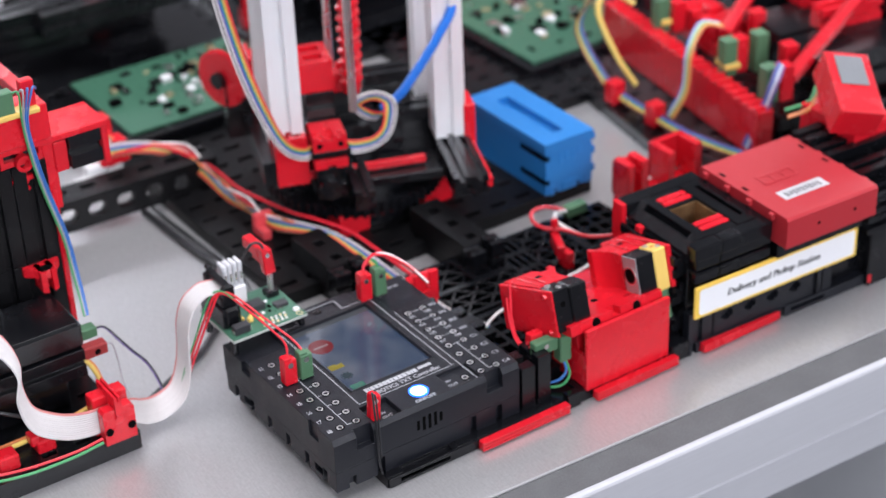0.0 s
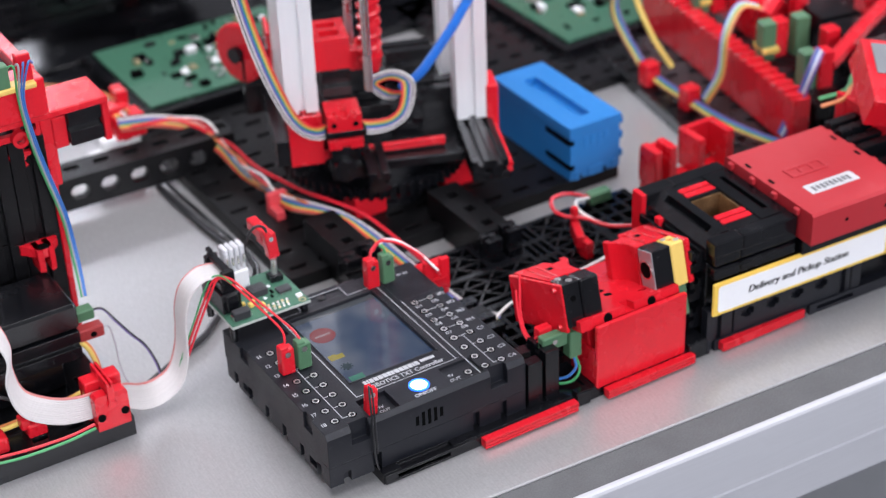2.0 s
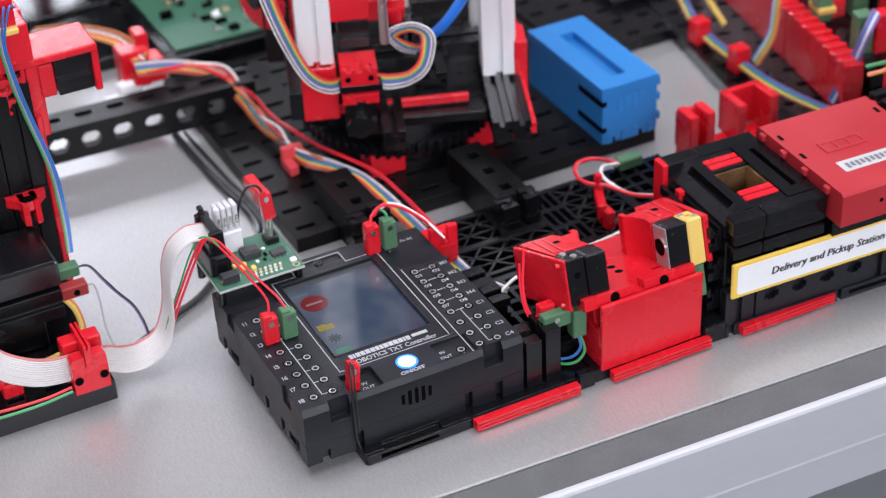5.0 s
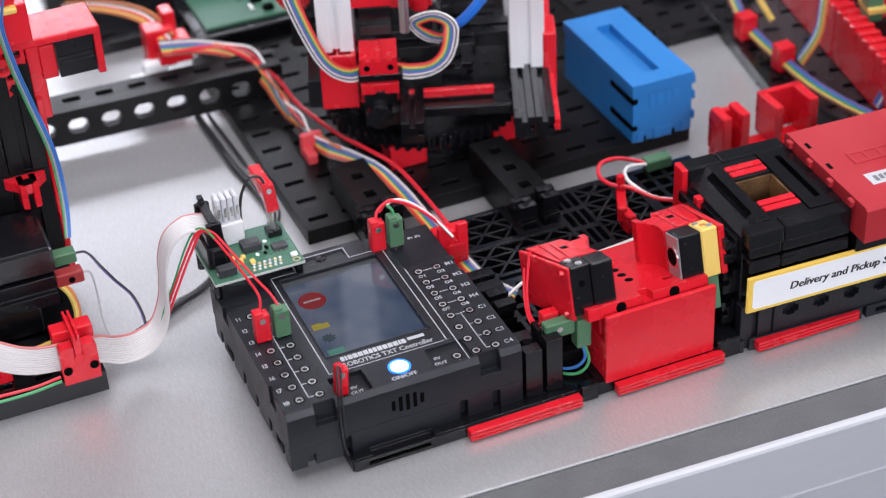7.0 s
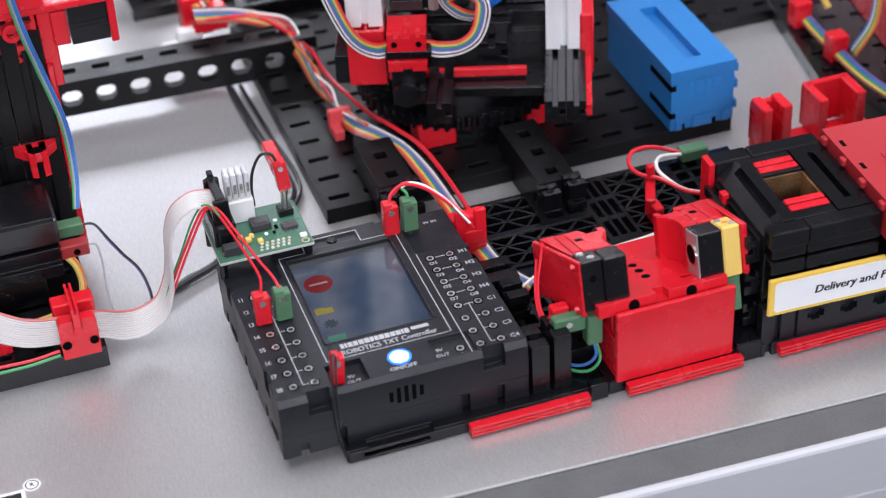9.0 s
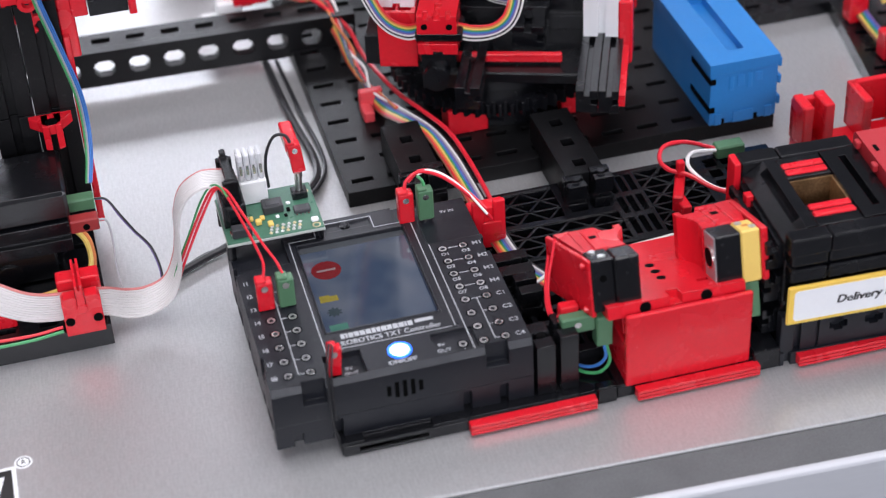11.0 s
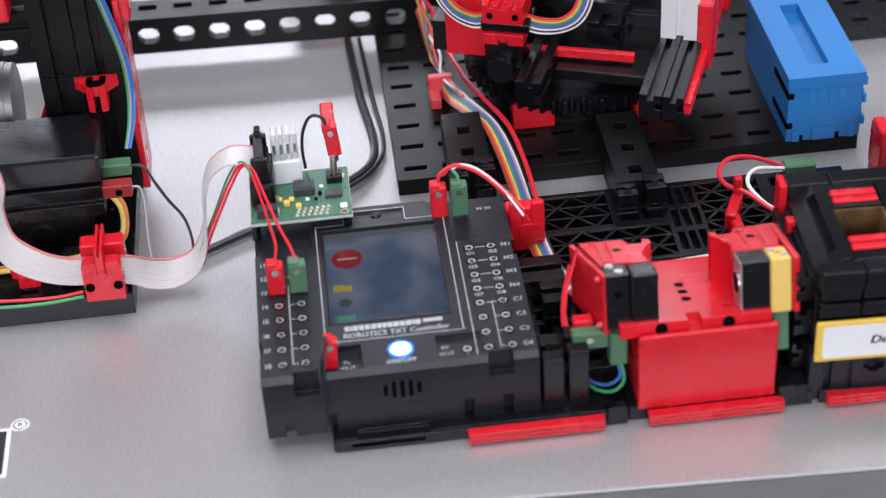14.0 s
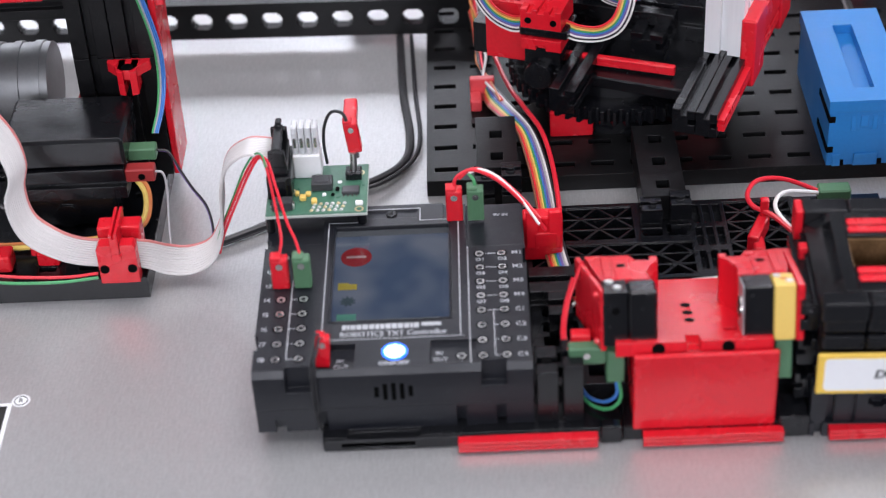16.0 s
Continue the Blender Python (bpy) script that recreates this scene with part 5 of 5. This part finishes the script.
part("front_jaw", bm, RED, fc)
bm = bm_new(); box(bm, -107.5, -92, 42, 49, 9, 27.5, 0.5)
part("back_jaw", bm, RED, fc)
bm = bm_new(); pocketed(bm, (-101.4, -98.6), (32.8, 50), (20, 31), [(-100.4, -99.6, 32, 51, 2.2)])
part("pin", bm, RED, fc)
for hx in (-105, -95):
    bm = bm_new(); cyl(bm, (hx, 33.1, 15.4), (hx, 33.9, 15.4), 1.7, 16)
    part("peg_hole", bm, DARK, fc)
bm = bm_new(); cyl(bm, (-100, 32.6, 20.6), (-100, 33.7, 20.6), 1.9, 16)
part("peg_hole", bm, RED, fc)

mt = thing("motor", "black plastic geared motor box with a green and a red plug", "motor")
bm = bm_new(); box(bm, -142, -98, 65, 96, 38, 50, 1.2)
part("motor_lid", bm, BLACK, mt)
bm = bm_new(); beam(bm, -142, -99, 64, 97, 25, 37.6, 2.4)
part("motor_body", bm, BLACK, mt)
bm = bm_new(); box(bm, -138, -106, 70, 98, 9, 24, 0.8); cyl(bm, (-124, 69, 14), (-124, 71, 14), 5, 20)
part("motor_foot", bm, BLACK, mt)
bm = bm_new(); box(bm, -99, -88.4, 73.6, 79.2, 34.6, 39.6, 0.5)
part("plug", bm, GREEN, mt)
bm = bm_new(); box(bm, -99, -88.2, 64.6, 70, 31.2, 36.6, 0.5)
p2 = part("plug", bm, surface("dark_red_plug", (0.26, 0.02, 0.02), 0.45), mt)
bm = bm_new(); cyl(bm, (-93, 64.3, 33.6), (-93, 64.9, 33.6), 1.3, 12)
part("hole", bm, DARK, p2)
cord("lead", [(-88.6, 77, 37), (-84, 76, 36.4), (-80, 72, 31), (-76, 69, 25), (-71, 66, 18), (-69, 60, 10), (-71, 54, 6), (-78, 50, 7), (-88, 47, 12)], 0.42, WIRE["black"], mt)
cord("lead", [(-88.6, 77.6, 36.4), (-84, 76.6, 35.6), (-80.4, 72.6, 30.2), (-76.4, 69.4, 24.4), (-71.4, 66.4, 17.4), (-69.4, 60.6, 9.4), (-71.4, 54.6, 5.6), (-78, 50.6, 6.6)], 0.36, WIRE["violet"], mt)
cord("lead", [(-88.4, 67.4, 34), (-85.4, 67, 33), (-84.6, 65, 26), (-85, 61, 16), (-84, 54, 10), (-80, 49, 9), (-86, 45, 13)], 0.45, WIRE["grey"], mt)
cord("lead", [(-98, 74, 28), (-94, 70, 22), (-95, 62, 16), (-104, 58, 13), (-130, 54, 12), (-170, 54, 11)], 1.0, WIRE["yellow"], mt)
cord("lead", [(-98, 76, 28), (-93, 72, 22), (-94, 63, 14.5), (-104, 60, 11.5), (-130, 57, 11), (-170, 57, 11)], 1.0, WIRE["orange"], mt)
cord("lead", [(-100, 54, 14), (-115, 50, 16), (-130, 50, 24), (-150, 56, 34)], 0.8, WIRE["black"], mt)
cord("lead", [(-108, 34.6, 13), (-120, 35, 11.5), (-140, 36, 12), (-156, 38, 14), (-168, 42, 18)], 0.6, WIRE["red"], mt)
cord("lead", [(-108, 34, 11.5), (-122, 33.6, 10.4), (-142, 34.4, 10.5), (-158, 37, 12.5), (-168, 41, 17)], 0.6, WIRE["green"], mt)
bm = bm_new(); box(bm, -132, -124, 45, 53, 9, 15, 0.6); box(bm, -134, -130, 46, 52, 13, 18, 0.5); box(bm, -150, -141, 42, 50, 9, 16, 0.6)
part("clip", bm, RED, mt)

tw = thing("lift_tower", "tall lift tower of black slotted beams with red plates", "tower")
for x0 in (-119, -103.5):
    for z0, z1 in ((9, 62), (62.4, 108)):
        bm = bm_new()
        beam(bm, z0, z1, 102, 117, x0, x0 + 15, 3.2, Matrix(((0, 0, 1, 0), (0, 1, 0, 0), (1, 0, 0, 0), (0, 0, 0, 1))))
        bmesh.ops.recalc_face_normals(bm, faces=bm.faces[:])
        part("upright_beam", bm, PLATE, tw)
bm = bm_new(); box(bm, -88.2, -85.6, 102, 124, 9, 92, 0.4)
part("side_strip", bm, RED, tw, "red side strip")
UP = [ob for ob in tw.children]
bm = bm_new(); box(bm, -89, -83, 83, 100, 95, 128, 0.5); box(bm, -84, -78, 82, 90, 112, 126, 0.4)
part("side_plate", bm, RED, tw)
bm = bm_new(); beam(bm, -77.6, -63.4, 80, 96, 112.5, 128)
part("block", bm, BLACK, tw)
bm = bm_new(); box(bm, -63.2, -60.4, 79, 97, 111, 131, 0.4)
e1 = part("end_plate", bm, RED, tw)
for z in (115, 127):
    bm = bm_new(); cyl(bm, (-61.8, 78.8, z), (-61.8, 79.3, z), 0.9, 12)
    part("rivet", bm, RED, e1)
bm = bm_new(); box(bm, -110, -60.6, 78, 100, 128.4, 131.6, 0.5)
part("top_plate", bm, RED, tw)
bm = bm_new(); box(bm, -125, -86, 76, 90, 131.8, 148, 0.5)
part("top_block", bm, RED, tw)
bm = bm_new()
pocketed(bm, (-113, -94.6), (109, 127.4), (-83.4, -80.5), [(-111.4, -105, 111, 116.8, None), (-111.4, -105, 119.4, 125.4, None), (-102.6, -96.2, 111, 116.8, None), (-102.6, -96.2, 119.4, 125.4, None)], FRONT)
px = part("cross_panel", bm, RED, tw, "red panel with a cross and ring")
# added black sheet that makes the open cells look shaded
bm = bm_new(); box(bm, -112, -95.6, 83.7, 85.2, 110, 126.4, 0.2)
part("panel_back", bm, BLACK, px)
bm = bm_new(); disc_ring(bm, (0, 0), 2.0, 3.6, 0, 3.4, 20)
part("ring", bm, RED, px, m=Matrix.Translation((-103.8, 80.6, 118.2)) @ Matrix.Rotation(radians(90), 4, "X"))
bm = bm_new()
for s in (-1, 1):
    box(bm, -1, 1, -1, 1, -3.2, 3.2, 0.3, Matrix.Translation((-104, 82, 106.5)) @ Matrix.Rotation(radians(38 * s), 4, "Y"))
part("star_foot", bm, RED, px)
for ob in [o for o in tw.children if o not in UP]:
    ob.matrix_basis = Matrix.Translation((0.0005, 0.022, -0.0135))
px.matrix_basis = Matrix.Translation((0.0055, 0.022, -0.0085))
HH = Matrix.Translation((1.5, 18.5, -8.5))
bm = bm_new(); prism(bm, [(-108, 84), (-108, 82), (-101.5, 75), (-98.5, 75), (-92, 82), (-92, 84)], 66, 70, HH); prism(bm, [(-103.4, 83), (-103.4, 74.5), (-101, 73.6), (-101, 83)], 60, 70, HH); prism(bm, [(-98.6, 83), (-98.6, 73.6), (-96.2, 74.5), (-96.2, 83)], 60, 70, HH)
bmesh.ops.recalc_face_normals(bm, faces=bm.faces[:])
hk = part("hose_holder", bm, RED, tw, "red open clip on the tower")
bm = bm_new(); cyl(bm, (-98.3, 96.1, 61.1), (-98.3, 96.1, 61.6), 2.4, 18)
part("hole", bm, DARK, hk)
UP = [ob for ob in tw.children]
# upper works
for a, mtl in (((-118, -104, 100, 128, 131.8, 150), RED), ((-104, -90, 92, 140, 132, 142), BLACK), ((-90, -84, 92, 150, 132, 146), RED), ((-108, -100, 74, 79, 148, 158), GREEN), ((-96, -90, 76, 80, 148, 160), RED), ((-114, -90, 73, 80, 146, 148.4), YELLOW), ((-150, -128, 84, 100, 100, 150), BLACK)):
    bm = bm_new(); box(bm, *a, 0.5)
    part("upper_block", bm, mtl, tw)
for z in (90, 104, 118):
    bm = bm_new(); beam(bm, -230, -119, 86, 100, z, z + 11)
    part("cross_beam", bm, PLATE, tw)
bm = bm_new(); box(bm, -230, -124, 70, 86, 106, 118, 0.5)
part("cross_plate", bm, RED, tw)
for ob in [o for o in tw.children if o not in UP]:
    ob.matrix_basis = Matrix.Translation((0.0005, 0.022, -0.0135))
for i, c in enumerate(("green", "grey", "blue", "blue")):
    cord("lead", [(-101 + i * 4, 98, 142), (-98 + i * 2.0, 94, 144), (-98 + i * 0.8, 95, 130), (-96 + i * 0.8, 97, 112), (-92.5 + i * 0.8, 99, 94), (-88 + i * 0.8, 98, 72), (-87.2 + i * 0.8, 96, 58), (-88 + i * 0.7, 90, 48), (-90 + i * 0.6, 82, 41)], 0.45, WIRE[c], tw)
sm = thing("encoder_motor", "grey metal cylinder motor lying behind the tower", "motor")
ZINC = surface("dull_zinc_can", (0.22, 0.225, 0.23), 0.45, metal=0.6, vary=0.1)
bm = bm_new(); cyl(bm, (-175, 120, 42), (-132, 120, 42), 16, 36)
can = part("motor_can", bm, ZINC, sm, smooth=True)
for k in range(5):
    bm = bm_new(); cyl(bm, (-170 + k * 8, 120, 42), (-167 + k * 8, 120, 42), 16.6, 36)
    part("band", bm, ZINC, can, smooth=True)
bm = bm_new(); box(bm, -170, -135, 108, 132, 9, 28, 0.5)
part("cradle", bm, BLACK, sm)
bm = bm_new(); box(bm, -124, -106, 112, 130, 9, 18, 0.6); cyl(bm, (-130, 118, 18), (-112, 128, 60), 1.6, 8)
tagged(part("red_bracket", bm, RED), "small red bracket on the lift base plate", "bracket")

# ---- printed mark on the table ----
mk = thing("table_mark", "black and white printed maker's mark on the steel table", "mark")
bm = bm_new(); box(bm, -190, -131.6, -43.4, -19.6, 0, 0.08, 0)
part("white_border", bm, PAPER, mk)
bm = bm_new(); box(bm, -190, -133, -42, -21, 0.05, 0.14, 0)
part("black_field", bm, INK, mk)
bm = bm_new(); prism(bm, [(-143, -39.5), (-139.5, -39.5), (-135.5, -24), (-139, -24)], 0.12, 0.22)
part("white_stroke", bm, PAPER, mk)
bm = bm_new(); prism(bm, [(-158, -39.5), (-150, -39.5), (-150, -24), (-158, -24)], 0.12, 0.22)
part("white_field", bm, PAPER, mk)
bm = bm_new(); cyl(bm, (-128.8, -18.4, 0), (-128.8, -18.4, 0.07), 3.1, 24)
part("white_disc", bm, PAPER, mk)
bm = bm_new(); disc_ring(bm, (-128.8, -18.4), 2.0, 2.4, 0, 0.1, 24)
part("ring", bm, INK, mk)
lettering("letter", "R", 2.8, Matrix.Translation((-128.8, -18.4, 0.12)), INK, mk, 0.03)

# ---- sorting line behind: red wall with plugs and cables ----
sl = thing("sorting_line", "long red plastic wall of a machine line with plugs on top", "machine")
RT = Matrix.Translation((286, 115, 0)) @ Matrix.Rotation(radians(-10), 4, "Z")
for y0, y1 in ((-62, -2), (-1.6, 62), (62.4, 100)):
    bm = bm_new(); box(bm, -5, 5, y0, y1, 7, 34, 0.6, RT)
    part("side_wall", bm, RED, sl)
bm = bm_new()
for k in range(22):
    box(bm, -5.4, 4.6, -60 + k * 7.2, -57 + k * 7.2, 31.5, 35.4, 0.3, RT)
part("wall_ribs", bm, RED, sl)
bm = bm_new(); slotted_plate(bm, -42, 130, -80, 150, 0, 7, 12, 15, 7, 3, 2.5)
bmesh.ops.transform(bm, matrix=RT, verts=bm.verts[:])
part("plate", bm, BLACK, sl)
for (x, y, mtl, h) in ((6, 54, GREEN, 14), (14, 50, RED, 12), (8, -12, GREEN, 15), (16, -10, RED, 14), (26, -14, GREEN, 16), (10, -48, GREEN, 14), (18, -50, RED, 14), (30, 40, RED, 10), (40, 10, RED, 16), (34, -30, RED, 14)):
    bm = bm_new(); box(bm, x - 4, x + 4, y - 4, y + 4, 32, 38 + h, 0.6, RT)
    part("plug", bm, mtl, sl)
for a in ((48, 58), (-18, -6)):
    bm = bm_new(); box(bm, 4, 13, *a, 37, 40, 0.4, RT)
    part("yellow_base", bm, YELLOW, sl)
for k, (x0, x1, y0, y1, z0, z1, mtl) in enumerate(((10, 60, -60, 120, 7, 26, BLACK), (40, 110, -50, 20, 26, 48, BLACK), (50, 120, 30, 110, 26, 54, BLACK), (20, 40, 20, 60, 26, 44, RED), (62, 100, -20, -8, 48, 60, RED), (60, 110, 60, 74, 54, 66, RED), (70, 90, 10, 30, 48, 56, RED))):
    bm = bm_new(); beam(bm, x0, x1, y0, y1, z0, z1, 4, RT)
    part("machine_block", bm, mtl, sl)
for p, q in (((20, 10, 44), (90, 60, 70)), ((20, -52, 44), (100, -10, 66)), ((30, 70, 50), (110, 100, 80))):
    bm = bm_new(); cyl(bm, RT @ Vector(p), RT @ Vector(q), 4, 6)
    part("strut", bm, RED, sl, "red diagonal strut")
sc = thing("line_cable", "rainbow flat cable along the red wall", "cable")
ribbon(sc, [(268, 182, 60), (258, 186, 40), (262, 172, 16), (258, 150, 12), (256, 120, 12), (256, 90, 12), (262, 60, 12), (272, 40, 12)], [(1, 0, 0.4)] * 8, ["brown", "yellow", "green", "blue", "violet"], 1.15, 0.6)
ribbon(sc, [(262, 112, 12), (268, 108, 28), (272, 110, 48), (282, 112, 60), (290, 106, 60)], [(0, 1, 0.2)] * 5, ["orange", "yellow", "green", "white", "blue"], 1.2, 0.62)
ribbon(sc, [(270, 62, 12), (276, 58, 30), (282, 56, 48), (290, 60, 54)], [(0, 1, 0.2)] * 4, ["violet", "white", "blue", "violet"], 1.4, 0.75)
cord("wire", [(284, 170, 52), (272, 176, 60), (262, 174, 52), (264, 160, 30), (270, 150, 14)], 1.6, WIRE["yellow"], sc)
for y in (152, 118):
    bm = bm_new(); box(bm, 252, 261, y - 4, y + 4, 7, 20, 0.8)
    part("tie", bm, RED, sc, "red tie block")

cm = thing("camera_arm", "tilted red housing with a small grey window on a black mount", "sensor")
CT = Matrix.Translation((256, -18, 78)) @ Matrix.Rotation(radians(24), 4, "X") @ Matrix.Rotation(radians(-28), 4, "Z")
bm = bm_new(); box(bm, -11, 11, -19, 19, -8, 8, 0.6, CT)
part("housing", bm, RED, cm)
bm = bm_new(); box(bm, -7, 7, -2, 16, 8, 8.8, 0.3, CT)
part("window", bm, surface("grey_window", (0.2, 0.21, 0.22), 0.15), cm)
bm = bm_new(); box(bm, 250, 276, -30, 6, 52, 66, 0.6)
part("mount", bm, RED, cm)
cord("wire", [(244, 10, 62), (254, 4, 66), (262, 8, 70), (272, 14, 66)], 1.0, WIRE["green"], cm)
cord("wire", [(240, 4, 62), (250, 0, 65), (260, 6, 68)], 1.0, WIRE["orange"], cm)

# ---- boards and machines at the back of the table ----
def big_board(x0, x1, y0, y1, z, seed):
    rnd = random.Random(seed)
    ob = thing("circuit_board", "large green circuit board on a black carrier at the back", "circuit board", "large boards at the back")
    bm = bm_new(); box(bm, x0 - 6, x1 + 6, y0 - 6, y1 + 6, 0, z - 1.6, 0.6)
    part("carrier", bm, BLACK, ob)
    bm = bm_new(); box(bm, x0, x1, y0, y1, z - 1.6, z, 0.2)
    part("board", bm, PCB, ob)
    for k in range(70):
        cx, cy = rnd.uniform(x0 + 6, x1 - 6), rnd.uniform(y0 + 6, y1 - 6)
        a, b, h = rnd.uniform(0.6, 3.2), rnd.uniform(0.6, 3.2), rnd.uniform(0.6, 3.5)
        bm = bm_new(); box(bm, cx - a, cx + a, cy - b, cy + b, z, z + h, 0.3)
        part("component", bm, rnd.choice((DARK, METAL, PAPER, DARK, BLACK, BRASS)), ob)
    return ob


big_board(246, 330, 212, 310, 12, 3)
big_board(22, 128, 272, 350, 14, 5)


def machine(x0, x1, y0, y1, h, seed, share):
    """A station at the back of the table: stacked black beams with red blocks."""
    rnd = random.Random(seed)
    ob = thing("machine_station", "black and red building-block station at the back of the table", "machine", "stations at the back")
    bm = bm_new(); box(bm, x0, x1, y0, y1, 0, 8, 0.5)
    part("plate", bm, BLACK, ob)
    z = 8
    while z < h:
        for k in range(4):
            w = rnd.uniform(0.3, 0.6) * (x1 - x0)
            a = rnd.uniform(x0, x1 - w)
            b = rnd.uniform(y0, y1 - 22)
            bm = bm_new(); beam(bm, a, a + w, b, b + rnd.uniform(12, 20), z, z + 14)
            part("block", bm, RED if rnd.random() < share else BLACK, ob)
        z += 14
    for k in range(2):
        a, b = rnd.uniform(x0 + 5, x1 - 5), rnd.uniform(y0 + 5, y1 - 5)
        bm = bm_new(); box(bm, a - 5, a + 5, b - 4, b + 4, 8, h + 30, 0.6)
        part("post", bm, RED, ob)
    return ob


machine(-40, 130, 356, 470, 50, 1, 0.10)
bm = bm_new(); slotted_plate(bm, 196, 258, 172, 320, 0, 6, 4, 10, 7, 3, 2.5)
tagged(part("mounting_plate", bm, BLACK), "black slotted plate behind the blue box", "base plate")
bm = bm_new(); slotted_plate(bm, -30, 240, 296, 500, 0, 6, 14, 12, 7, 3, 2.5)
tagged(part("mounting_plate", bm, BLACK), "large black slotted plate under the back boards", "base plate")
machine(140, 250, 330, 430, 70, 2, 0.3)
machine(-170, -50, 440, 560, 90, 4, 0.3)
machine(270, 420, 330, 430, 60, 6, 0.4)
machine(350, 470, 190, 300, 56, 7, 0.45)
machine(380, 500, 40, 150, 60, 9, 0.45)
wcab = cord("white_hose", [(-60, 400, 52), (-20, 388, 62), (30, 372, 66), (84, 352, 60)], 4.5, WIRE["white"])
tagged(wcab, "thick white cable bundle arching over the boards", "cable")
ribbon(tagged(thing("rainbow_cable", "rainbow flat cable at the back board", "cable"), ""), [(-4, 240, 30), (-10, 262, 34), (-24, 290, 30), (-40, 310, 24)], [(0.7, 0.4, 0.3)] * 4, ["orange", "yellow", "red", "white", "brown", "orange"], 1.4, 0.75)
